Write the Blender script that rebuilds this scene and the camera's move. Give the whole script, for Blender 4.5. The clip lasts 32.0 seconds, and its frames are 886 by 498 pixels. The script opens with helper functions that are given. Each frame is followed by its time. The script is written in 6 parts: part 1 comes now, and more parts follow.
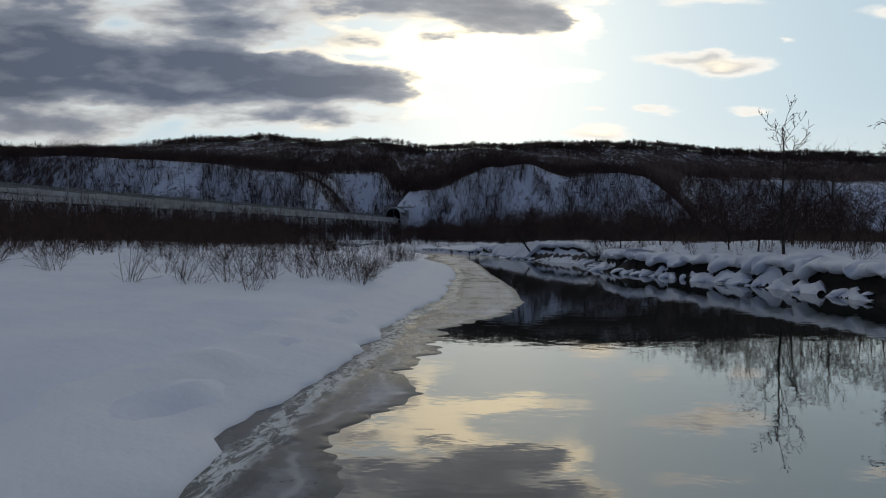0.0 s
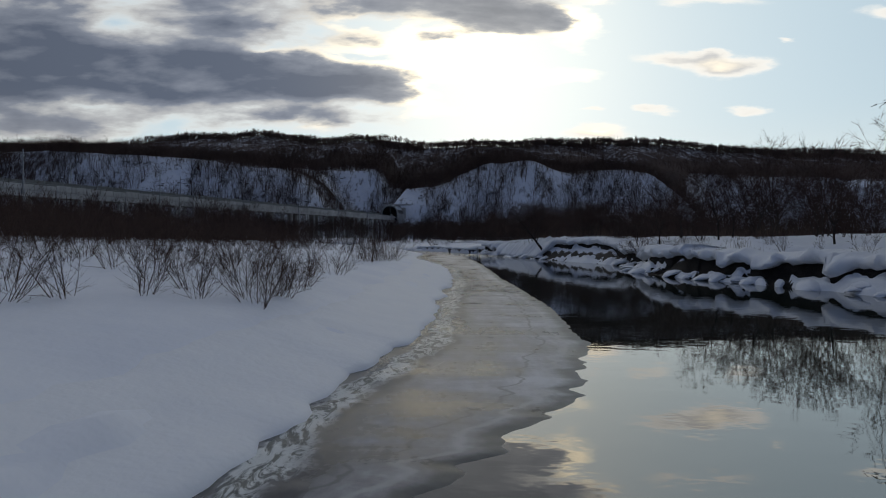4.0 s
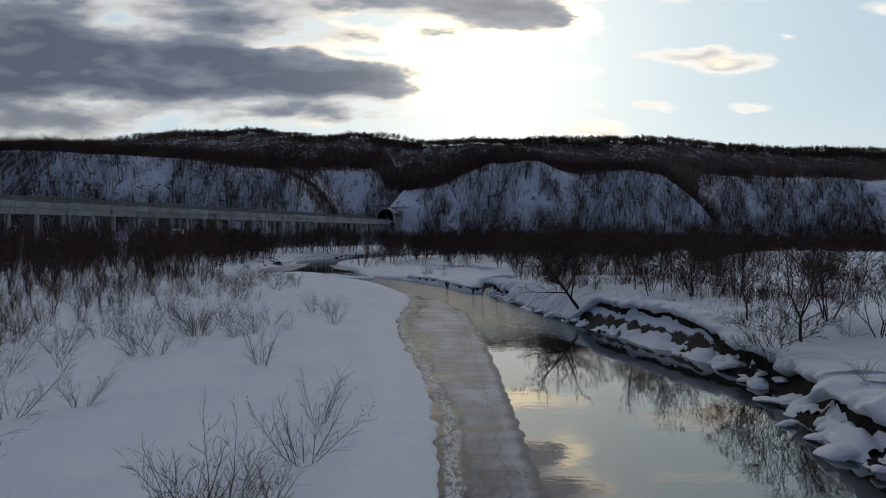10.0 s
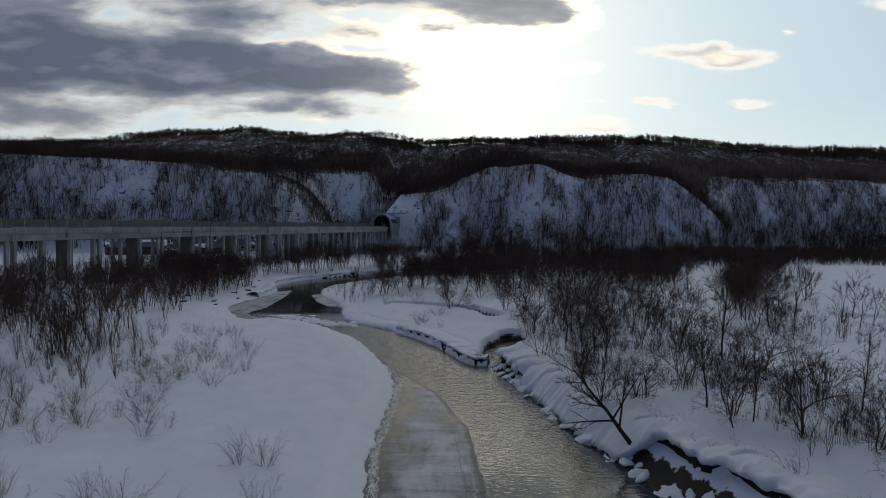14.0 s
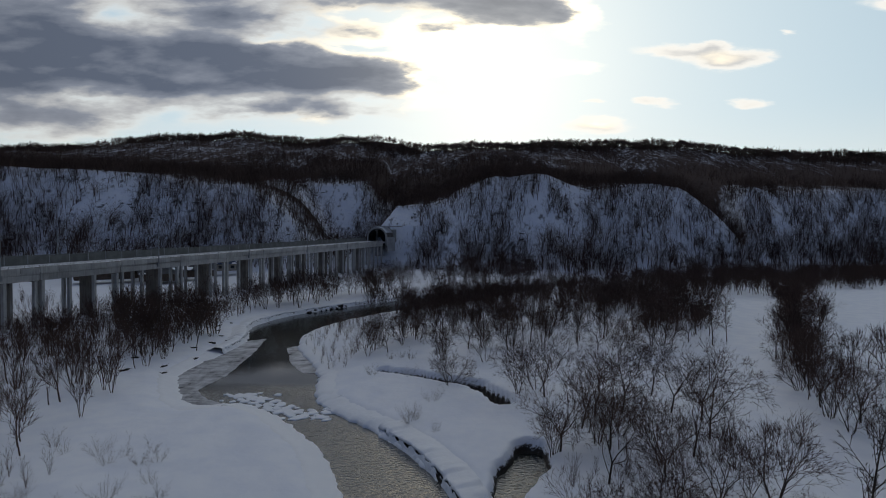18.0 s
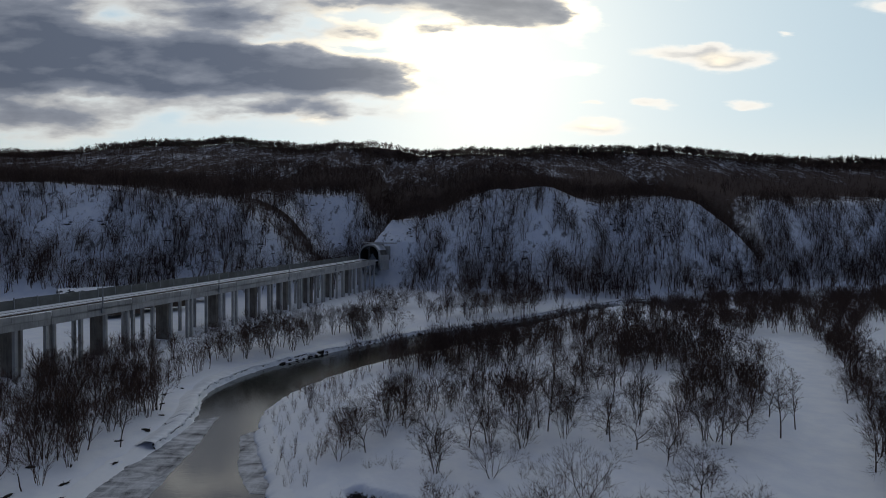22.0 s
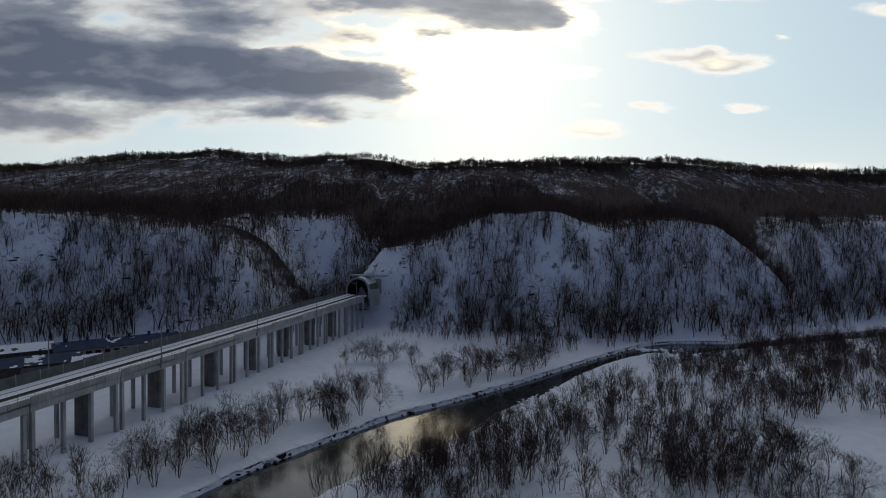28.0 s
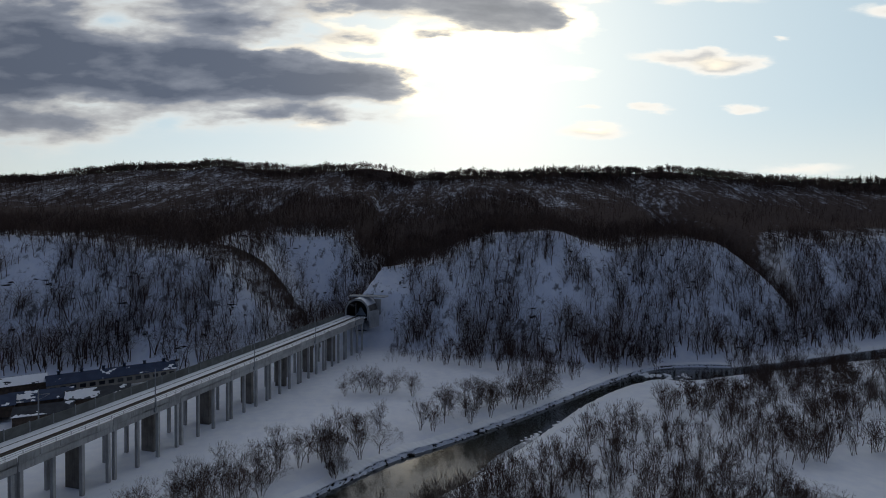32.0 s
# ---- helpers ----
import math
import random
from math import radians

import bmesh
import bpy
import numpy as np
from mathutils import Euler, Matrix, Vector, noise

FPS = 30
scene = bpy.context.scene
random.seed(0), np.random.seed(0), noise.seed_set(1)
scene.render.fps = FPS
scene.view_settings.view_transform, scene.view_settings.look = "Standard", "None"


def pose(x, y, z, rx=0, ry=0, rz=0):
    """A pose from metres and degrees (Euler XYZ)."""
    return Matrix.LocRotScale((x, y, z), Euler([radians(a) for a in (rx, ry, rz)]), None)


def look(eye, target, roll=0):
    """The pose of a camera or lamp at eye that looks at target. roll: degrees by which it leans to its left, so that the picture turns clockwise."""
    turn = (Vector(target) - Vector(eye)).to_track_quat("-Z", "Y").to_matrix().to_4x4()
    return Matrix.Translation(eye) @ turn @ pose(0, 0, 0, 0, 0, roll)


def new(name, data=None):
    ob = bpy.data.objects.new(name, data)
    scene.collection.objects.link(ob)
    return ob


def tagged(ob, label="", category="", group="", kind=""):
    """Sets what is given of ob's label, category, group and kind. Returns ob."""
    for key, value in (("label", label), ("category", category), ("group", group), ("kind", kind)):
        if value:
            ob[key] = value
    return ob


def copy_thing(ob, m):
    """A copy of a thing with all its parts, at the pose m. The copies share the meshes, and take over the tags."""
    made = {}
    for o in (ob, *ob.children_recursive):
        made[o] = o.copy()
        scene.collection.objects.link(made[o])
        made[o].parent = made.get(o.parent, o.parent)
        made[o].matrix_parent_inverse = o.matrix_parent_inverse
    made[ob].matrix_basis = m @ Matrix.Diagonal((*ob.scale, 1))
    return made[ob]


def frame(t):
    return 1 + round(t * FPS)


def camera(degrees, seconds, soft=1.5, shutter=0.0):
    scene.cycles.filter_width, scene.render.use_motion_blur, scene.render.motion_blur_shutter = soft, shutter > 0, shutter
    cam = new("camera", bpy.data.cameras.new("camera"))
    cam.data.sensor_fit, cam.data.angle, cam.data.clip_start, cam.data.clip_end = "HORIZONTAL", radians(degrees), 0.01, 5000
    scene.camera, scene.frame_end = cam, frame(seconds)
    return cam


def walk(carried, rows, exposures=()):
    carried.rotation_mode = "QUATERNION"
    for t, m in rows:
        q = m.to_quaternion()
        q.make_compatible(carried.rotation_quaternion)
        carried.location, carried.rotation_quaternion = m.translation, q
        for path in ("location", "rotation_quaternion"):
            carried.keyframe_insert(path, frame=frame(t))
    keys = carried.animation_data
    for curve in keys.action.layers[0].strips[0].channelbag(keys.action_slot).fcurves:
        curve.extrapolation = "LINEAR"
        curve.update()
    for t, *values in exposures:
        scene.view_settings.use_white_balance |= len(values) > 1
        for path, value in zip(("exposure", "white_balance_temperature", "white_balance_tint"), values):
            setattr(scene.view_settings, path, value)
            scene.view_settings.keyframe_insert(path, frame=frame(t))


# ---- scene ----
cam = camera(79.4, 32.0, 1.0)
METRES, EYE, TILT, LEAN, TURN = 130.0, 2.8, 0.75, 0.0, 0.0
ROWS = [
    (0.0, 0.0, 0.0, 0.0, 0.02, -1.72, -0.51),
    (0.5, 0.0002, 0.0115, -0.0009, -0.0, -1.75, -0.48),
    (1.0, 0.0007, 0.0225, -0.0016, -0.01, -1.78, -0.45),
    (1.5, 0.0009, 0.0339, -0.0024, -0.02, -1.77, -0.46),
    (2.0, 0.0015, 0.0461, -0.0032, -0.03, -1.76, -0.45),
    (2.5, 0.0018, 0.0579, -0.0039, -0.05, -1.73, -0.48),
    (3.0, 0.0023, 0.0703, -0.0046, -0.06, -1.72, -0.5),
    (3.5, 0.0027, 0.0823, -0.0052, -0.08, -1.73, -0.53),
    (5.5, 0.0043, 0.1325, -0.0005, -0.1, -1.87, -0.56),
    (6.0, 0.0047, 0.1456, 0.0029, -0.1, -1.88, -0.6),
    (6.5, 0.005, 0.159, 0.0063, -0.11, -1.92, -0.62),
    (7.0, 0.0055, 0.1722, 0.0095, -0.1, -1.93, -0.65),
    (7.5, 0.0058, 0.1849, 0.0128, -0.09, -1.96, -0.65),
    (8.0, 0.0064, 0.1985, 0.0165, -0.08, -2.01, -0.6),
    (8.5, 0.0067, 0.2117, 0.0201, -0.07, -2.05, -0.63),
    (9.0, 0.0069, 0.2253, 0.0238, -0.07, -2.06, -0.63),
    (9.5, 0.0072, 0.2386, 0.0277, -0.07, -2.07, -0.63),
    (10.0, 0.0075, 0.2518, 0.0315, -0.07, -2.11, -0.63),
    (10.5, 0.008, 0.2656, 0.0359, -0.06, -2.18, -0.63),
    (11.0, 0.0084, 0.2789, 0.0404, -0.05, -2.25, -0.62),
    (11.5, 0.0089, 0.2929, 0.0458, -0.05, -2.3, -0.64),
    (12.0, 0.0093, 0.3072, 0.0521, -0.07, -2.35, -0.67),
    (12.5, 0.0099, 0.3209, 0.0586, -0.06, -2.41, -0.66),
    (13.0, 0.0102, 0.3354, 0.0653, -0.07, -2.46, -0.66),
    (13.5, 0.0107, 0.3492, 0.072, -0.07, -2.51, -0.67),
    (14.0, 0.0111, 0.364, 0.079, -0.07, -2.53, -0.68),
    (14.5, 0.0113, 0.3788, 0.0861, -0.08, -2.51, -0.69),
    (16.5, 0.0121, 0.4409, 0.1135, -0.08, -2.54, -0.62),
    (17.0, 0.0125, 0.4582, 0.1213, -0.11, -2.55, -0.61),
    (17.5, 0.0128, 0.4751, 0.1287, -0.13, -2.54, -0.64),
    (18.0, 0.0135, 0.4933, 0.1364, -0.13, -2.53, -0.61),
    (18.5, 0.0139, 0.5114, 0.1437, -0.15, -2.54, -0.62),
    (19.0, 0.0142, 0.5309, 0.1511, -0.16, -2.51, -0.63),
    (19.5, 0.0146, 0.5502, 0.1588, -0.2, -2.5, -0.67),
    (20.0, 0.0151, 0.5693, 0.1661, -0.21, -2.49, -0.65),
    (20.5, 0.0156, 0.5891, 0.1739, -0.22, -2.47, -0.63),
    (21.0, 0.0163, 0.6079, 0.1814, -0.24, -2.46, -0.65),
    (21.5, 0.0169, 0.6293, 0.1895, -0.26, -2.44, -0.66),
    (22.0, 0.0179, 0.6497, 0.1976, -0.27, -2.42, -0.66),
    (22.5, 0.0187, 0.6691, 0.2053, -0.28, -2.41, -0.65),
    (23.0, 0.0193, 0.6898, 0.2132, -0.29, -2.39, -0.64),
    (23.5, 0.0202, 0.7104, 0.2214, -0.29, -2.37, -0.64),
    (24.0, 0.0208, 0.73, 0.2289, -0.3, -2.35, -0.64),
    (24.5, 0.0215, 0.7502, 0.2368, -0.31, -2.32, -0.63),
    (25.0, 0.0221, 0.7691, 0.2446, -0.32, -2.3, -0.62),
    (25.5, 0.0229, 0.7885, 0.2528, -0.33, -2.29, -0.61),
    (27.5, 0.0241, 0.8533, 0.2842, -0.41, -2.1, -0.56),
    (28.0, 0.0244, 0.8658, 0.293, -0.42, -2.07, -0.54),
    (28.5, 0.0246, 0.8765, 0.3016, -0.42, -2.01, -0.54),
    (29.0, 0.0244, 0.884, 0.31, -0.46, -1.93, -0.54),
    (29.5, 0.0236, 0.8886, 0.3185, -0.49, -1.89, -0.53),
    (30.0, 0.023, 0.8901, 0.3264, -0.47, -1.9, -0.53),
    (30.5, 0.0224, 0.8902, 0.3346, -0.47, -1.91, -0.52),
    (31.0, 0.0223, 0.8899, 0.3429, -0.47, -1.9, -0.5),
    (31.5, 0.0223, 0.8897, 0.3506, -0.46, -1.92, -0.48),
    (32.0, 0.022, 0.8895, 0.3587, -0.46, -1.94, -0.47),
]
walk(cam, [(t, pose(0, 0, EYE, TILT, LEAN, TURN) @ pose(METRES * x, METRES * y, METRES * z, 90 + pitch, roll, yaw)) for t, x, y, z, yaw, pitch, roll in ROWS],
     exposures=[(0, 0.02), (12, 0.04), (32, 0.04)])

# ---- world, sun ----
SUN_AZ, SUN_EL = radians(5.5), radians(19.0)   # azimuth clockwise from +y


class Nodes:
    """Short-hand for math on shader nodes."""

    def __init__(self, tree):
        self.t = tree

    def node(self, kind, **sets):
        n = self.t.nodes.new(kind)
        for k, v in sets.items():
            n.inputs[k].default_value = v
        return n

    def link(self, a, b):
        self.t.links.new(a, b)

    def m(self, op, a, b=None, c=None, clamp=False):
        n = self.t.nodes.new("ShaderNodeMath")
        n.operation, n.use_clamp = op, clamp
        for i, v in enumerate((a, b, c)):
            if v is None:
                continue
            if isinstance(v, (int, float)):
                n.inputs[i].default_value = v
            else:
                self.link(v, n.inputs[i])
        return n.outputs[0]

    def smooth(self, v, lo, hi, a=0.0, b=1.0):
        n = self.t.nodes.new("ShaderNodeMapRange")
        n.interpolation_type = "SMOOTHSTEP"
        for i, x in enumerate((v, lo, hi, a, b)):
            if isinstance(x, (int, float)):
                n.inputs[i].default_value = x
            else:
                self.link(x, n.inputs[i])
        return n.outputs[0]

    def mix(self, f, a, b, blend="MIX"):
        n = self.t.nodes.new("ShaderNodeMix")
        n.data_type, n.blend_type = "RGBA", blend
        for sock, x in ((n.inputs[0], f), (n.inputs[6], a), (n.inputs[7], b)):
            if isinstance(x, (int, float)):
                sock.default_value = x
            elif isinstance(x, tuple):
                sock.default_value = (*x, 1)
            else:
                self.link(x, sock)
        return n.outputs[2]

    def ramp(self, f, stops):
        n = self.t.nodes.new("ShaderNodeValToRGB")
        e = n.color_ramp.elements
        while len(e) < len(stops):
            e.new(0.5)
        for el, (p, c) in zip(e, stops):
            el.position, el.color = p, (*c, 1)
        self.link(f, n.inputs[0])
        return n.outputs[0]

    def noise(self, vec, scale, detail=4.0, rough=0.55, out=0, distortion=0.0):
        n = self.node("ShaderNodeTexNoise", Scale=scale, Detail=detail, Roughness=rough, Distortion=distortion)
        if vec is not None:
            self.link(vec, n.inputs["Vector"])
        return n.outputs[out]

    def scaled(self, vec, x, y, z, dx=0, dy=0, dz=0):
        n = self.t.nodes.new("ShaderNodeMapping")
        self.link(vec, n.inputs[0])
        n.inputs["Location"].default_value = (dx, dy, dz)
        n.inputs["Scale"].default_value = (x, y, z)
        return n.outputs[0]


def build_world():
    w = bpy.data.worlds.new("winter_sky")
    scene.world = w
    w.use_nodes = True
    t = w.node_tree
    t.nodes.clear()
    N = Nodes(t)
    co = t.nodes.new("ShaderNodeTexCoord").outputs["Generated"]
    sep = t.nodes.new("ShaderNodeSeparateXYZ")
    N.link(co, sep.inputs[0])
    x, y, z = sep.outputs
    up = N.m("MAXIMUM", z, 0.0)
    # clear sky
    sky = t.nodes.new("ShaderNodeTexSky")
    sky.sky_type, sky.sun_disc = "NISHITA", False
    sky.sun_elevation, sky.sun_rotation = SUN_EL, SUN_AZ
    sky.air_density, sky.dust_density, sky.ozone_density = 1.0, 1.5, 1.2
    clear = N.mix(1.0, sky.outputs[0], (0.085, 0.085, 0.085), "MULTIPLY")
    # glow of the veiled sun
    sd = (math.sin(SUN_AZ) * math.cos(SUN_EL), math.cos(SUN_AZ) * math.cos(SUN_EL), math.sin(SUN_EL))
    dot = t.nodes.new("ShaderNodeVectorMath")
    dot.operation = "DOT_PRODUCT"
    N.link(co, dot.inputs[0])
    dot.inputs[1].default_value = sd
    away = N.m("SUBTRACT", 1.0, dot.outputs["Value"])
    near = N.m("EXPONENT", N.m("MULTIPLY", away, -16.0))
    near2 = N.m("EXPONENT", N.m("MULTIPLY", away, -30.0))
    wide = N.smooth(dot.outputs["Value"], 0.35, 1.0)
    clear = N.mix(N.m("MULTIPLY", wide, 0.85), clear, (0.52, 0.68, 0.77))
    clear = N.mix(N.m("MULTIPLY", near, 0.65), clear, (0.86, 0.92, 0.91))
    # projective plane of the southern sky
    fy = N.m("MAXIMUM", y, 0.12)
    u0, v0 = N.m("DIVIDE", x, fy), N.m("DIVIDE", z, fy)
    comb = t.nodes.new("ShaderNodeCombineXYZ")
    N.link(u0, comb.inputs[0])
    N.link(v0, comb.inputs[1])
    plane = N.scaled(comb.outputs[0], 1, 3.2, 1, 3.1, 1.7, 0)
    w1 = N.noise(plane, 5.0, 5, 0.6, 1)
    ws = t.nodes.new("ShaderNodeSeparateXYZ")
    N.link(w1, ws.inputs[0])
    w2 = N.noise(plane, 6.0, 6, 0.52, 0, 0.1)
    u = N.m("ADD", N.m("MULTIPLY_ADD", ws.outputs[0], 0.16, u0), -0.08)
    v = N.m("ADD", N.m("MULTIPLY_ADD", ws.outputs[1], 0.060, v0), -0.030)

    def blob(cx, cy, rx, ry, k=1.0):
        du = N.m("DIVIDE", N.m("SUBTRACT", u, (cx - 784) / 944), rx / 944)
        dv = N.m("DIVIDE", N.m("SUBTRACT", v, (418 - cy) / 944), ry / 944)
        d2 = N.m("ADD", N.m("MULTIPLY", du, du), N.m("MULTIPLY", dv, dv))
        return N.m("MULTIPLY", N.m("EXPONENT", N.m("MULTIPLY", d2, -1.0)), k)

    def total(rows):
        s = blob(*rows[0])
        for r in rows[1:]:
            s = N.m("ADD", s, blob(*r))
        return s
    heavy = total([(20, 105, 130, 105, 1.5), (270, 108, 190, 44, 1.35), (545, 138, 150, 34, 1.75), (330, 165, 260, 30, 0.70), (520, 204, 130, 11, 0.85), (690, 150, 50, 26, 0.5),
                   (400, 30, 115, 46, 0.95), (195, 40, 75, 30, -0.12), (463, 92, 60, 14, -0.55), (80, 192, 150, 8, -0.35), (620, 72, 90, 14, 0.40), (700, 14, 110, 20, 0.45), (765, 58, 45, 18, 0.30),
                   (890, 16, 78, 34, 1.55), (975, 34, 34, 16, 0.75), (890, -60, 130, 55, 1.2), (720, -70, 220, 60, 1.3), (1000, -170, 300, 80, 0.9), (300, -70, 260, 60, 0.7), (300, 212, 420, 26, 0.24), (60, 215, 240, 20, 0.30), (-500, 60, 420, 160, 1.0)])
    # thin bright veils round the sun
    veils = total([(760, 120, 70, 90, 0.5), (920, 130, 105, 24, 0.9), (1030, 40, 60, 50, 0.5), (900, 70, 130, 24, 0.4), (640, 95, 130, 30, 0.4), (1050, 225, 60, 14, 0.4), (1275, 105, 75, 20, 0.4)])
    small = total([(1285, 110, 55, 17, 0.75), (1200, 95, 62, 11, 0.42), (1250, 84, 30, 8, 0.35), (1330, 186, 40, 9, 0.42), (1165, 188, 28, 8, 0.36), (1060, 187, 28, 5, 0.25),
                   (1050, 226, 62, 15, 0.55), (852, 130, 13, 6, 0.8), (972, 126, 16, 7, 0.85), (1396, 70, 20, 5, 0.22),
                   (1545, 12, 55, 16, 0.4), (1240, -5, 80, 10, 0.3), (1420, 290, 90, 14, 0.25)])
    fine = N.m("MULTIPLY", N.m("SUBTRACT", w2, 0.5), 1.6)
    broad = N.noise(co, 2.2, 6, 0.6, 0)
    # away from the view the same broken cloud goes on
    front = N.smooth(y, 0.35, 0.62)
    high = N.smooth(v0, 0.50, 0.75)
    front = N.m("MULTIPLY", front, N.m("SUBTRACT", 1.0, high))
    rest = N.smooth(broad, 0.40, 0.66, 0.0, 0.85)
    body = N.m("SUBTRACT", 1.0, N.m("EXPONENT", N.m("MULTIPLY", heavy, -1.15)))
    thick = N.m("ADD", N.m("MULTIPLY", body, 1.12), N.m("MULTIPLY", fine, N.smooth(body, 0.02, 0.30)))
    thick = N.m("ADD", N.m("MULTIPLY", thick, front), N.m("MULTIPLY", rest, N.m("SUBTRACT", 1.0, front)))
    cover = N.smooth(thick, 0.0, 0.50)
    lit = N.ramp(thick, [(0.05, (0.92, 0.91, 0.87)), (0.24, (0.84, 0.82, 0.77)), (0.42, (0.52, 0.53, 0.54)), (0.66, (0.235, 0.262, 0.320)), (0.98, (0.112, 0.136, 0.188))])
    lit2 = N.mix(N.m("MULTIPLY", near2, 0.16), lit, (1.1, 1.05, 0.92))
    dim = N.m("MULTIPLY_ADD", wide, 0.36, 0.64)
    dimc = t.nodes.new("ShaderNodeCombineXYZ")
    for i in range(3):
        N.link(dim, dimc.inputs[i])
    lit3 = N.mix(1.0, lit2, dimc.outputs[0], "MULTIPLY")
    col = N.mix(cover, clear, lit3)
    sthick = N.m("MULTIPLY", N.m("MULTIPLY", small, N.m("MULTIPLY_ADD", fine, 1.5, 1.0)), front)
    scover = N.smooth(sthick, 0.06, 0.25)
    slit = N.ramp(sthick, [(0.12, (1.0, 0.97, 0.90)), (0.36, (0.95, 0.90, 0.82)), (0.62, (0.62, 0.60, 0.58))])
    col = N.mix(N.m("MULTIPLY", scover, 0.85), col, slit)
    # thin cloud near the sun is far brighter than the rest
    thin = N.m("MULTIPLY", N.smooth(N.m("ADD", veils, N.m("ADD", thick, N.m("MULTIPLY", fine, 0.9))), 0.30, 0.80), N.smooth(thick, 0.60, 0.25))
    gleam = N.m("MULTIPLY", N.m("MULTIPLY", thin, front), N.m("EXPONENT", N.m("MULTIPLY", away, -13.0)))
    col = N.mix(gleam, col, (1.95, 1.66, 1.16))
    haze = N.smooth(up, 0.22, 0.02, 0.0, 0.45)
    col = N.mix(N.m("MULTIPLY", haze, wide), col, (0.93, 0.90, 0.83))
    # away from the sun the sky dims and turns blue
    fall = N.smooth(dot.outputs["Value"], -0.25, 0.80)
    col = N.mix(1.0, col, N.mix(fall, (0.30, 0.38, 0.58), (1.0, 1.0, 1.0)), "MULTIPLY")
    # the veiled sun shines through
    veil = N.m("MULTIPLY", N.m("EXPONENT", N.m("MULTIPLY", away, -60.0)), N.smooth(thick, 0.9, 0.25, 0.15, 1.0))
    col = N.mix(veil, col, N.mix(1.0, col, (0.13, 0.11, 0.06), "ADD"))
    ground = N.smooth(z, -0.02, 0.0)
    col = N.mix(ground, (0.10, 0.10, 0.11), col)
    bg = t.nodes.new("ShaderNodeBackground")
    bg.inputs["Strength"].default_value = 1.0
    N.link(col, bg.inputs[0])
    out = t.nodes.new("ShaderNodeOutputWorld")
    N.link(bg.outputs[0], out.inputs[0])


build_world()
sun = new("sun", bpy.data.lights.new("sun", "SUN"))
sun.data.energy, sun.data.angle, sun.data.color = 0.12, radians(140), (1.0, 0.93, 0.82)
sun.matrix_world = look((0, 0, 300), (-math.sin(SUN_AZ) * math.cos(SUN_EL), -math.cos(SUN_AZ) * math.cos(SUN_EL), 300 - math.sin(SUN_EL)))


# ---- materials ----
def material(name, rough=0.6, metal=0.0, spec=0.5):
    m = bpy.data.materials.new(name)
    m.use_nodes = True
    t = m.node_tree
    N = Nodes(t)
    b = t.nodes["Principled BSDF"]
    b.inputs["Roughness"].default_value = rough
    b.inputs["Metallic"].default_value = metal
    b.inputs["Specular IOR Level"].default_value = spec
    geo = t.nodes.new("ShaderNodeNewGeometry")
    return m, N, b, geo.outputs["Position"], geo


def bump(N, b, height, strength, dist):
    n = N.node("ShaderNodeBump", Strength=strength, Distance=dist)
    N.link(height, n.inputs["Height"])
    N.link(n.outputs[0], b.inputs["Normal"])


def plain(name, c1, c2, scale, rough=0.7, metal=0.0, bumps=0.3, dist=0.01, rnd=0.0, fine=8.0, spec=0.4):
    """Two tones by noise at two scales, with fine relief; rnd varies the tone from piece to piece."""
    m, N, b, pos, geo = material(name, rough, metal, spec)
    big = N.noise(pos, scale, 4)
    small = N.noise(pos, scale * fine, 3)
    f = N.m("ADD", N.m("MULTIPLY", N.smooth(big, 0.35, 0.65), 0.65), N.m("MULTIPLY", small, 0.35))
    col = N.mix(f, c1, c2)
    if rnd:
        inf = N.t.nodes.new("ShaderNodeObjectInfo")
        k = N.m("MULTIPLY_ADD", inf.outputs["Random"], rnd, 1 - rnd / 2)
        cc = N.t.nodes.new("ShaderNodeCombineXYZ")
        for i in range(3):
            N.link(k, cc.inputs[i])
        col = N.mix(1.0, col, cc.outputs[0], "MULTIPLY")
    N.link(col, b.inputs["Base Color"])
    if bumps:
        bump(N, b, small, bumps, dist)
    return m


def streaked(name, c1, c2):
    """Old concrete: blotches, rain streaks running down, fine pores."""
    m, N, b, pos, geo = material(name, 0.85, 0.0, 0.25)
    blot = N.noise(pos, 0.30, 5, 0.6)
    run = N.noise(N.scaled(pos, 1, 1, 0.10), 1.9, 5, 0.65)
    pore = N.noise(pos, 14.0, 3)
    f = N.m("ADD", N.m("MULTIPLY", blot, 0.45), N.m("ADD", N.m("MULTIPLY", run, 0.45), N.m("MULTIPLY", pore, 0.10)))
    col = N.mix(N.smooth(f, 0.36, 0.62), c1, c2)
    col = N.mix(N.m("MULTIPLY", N.smooth(run, 0.56, 0.68), 0.45), col, tuple(0.45 * v for v in c1))
    inf = N.t.nodes.new("ShaderNodeObjectInfo")
    k = N.m("MULTIPLY_ADD", inf.outputs["Random"], 0.22, 0.89)
    cc = N.t.nodes.new("ShaderNodeCombineXYZ")
    for i in range(3):
        N.link(k, cc.inputs[i])
    N.link(N.mix(1.0, col, cc.outputs[0], "MULTIPLY"), b.inputs["Base Color"])
    bump(N, b, N.m("ADD", pore, N.m("MULTIPLY", run, 0.5)), 0.35, 0.02)
    return m


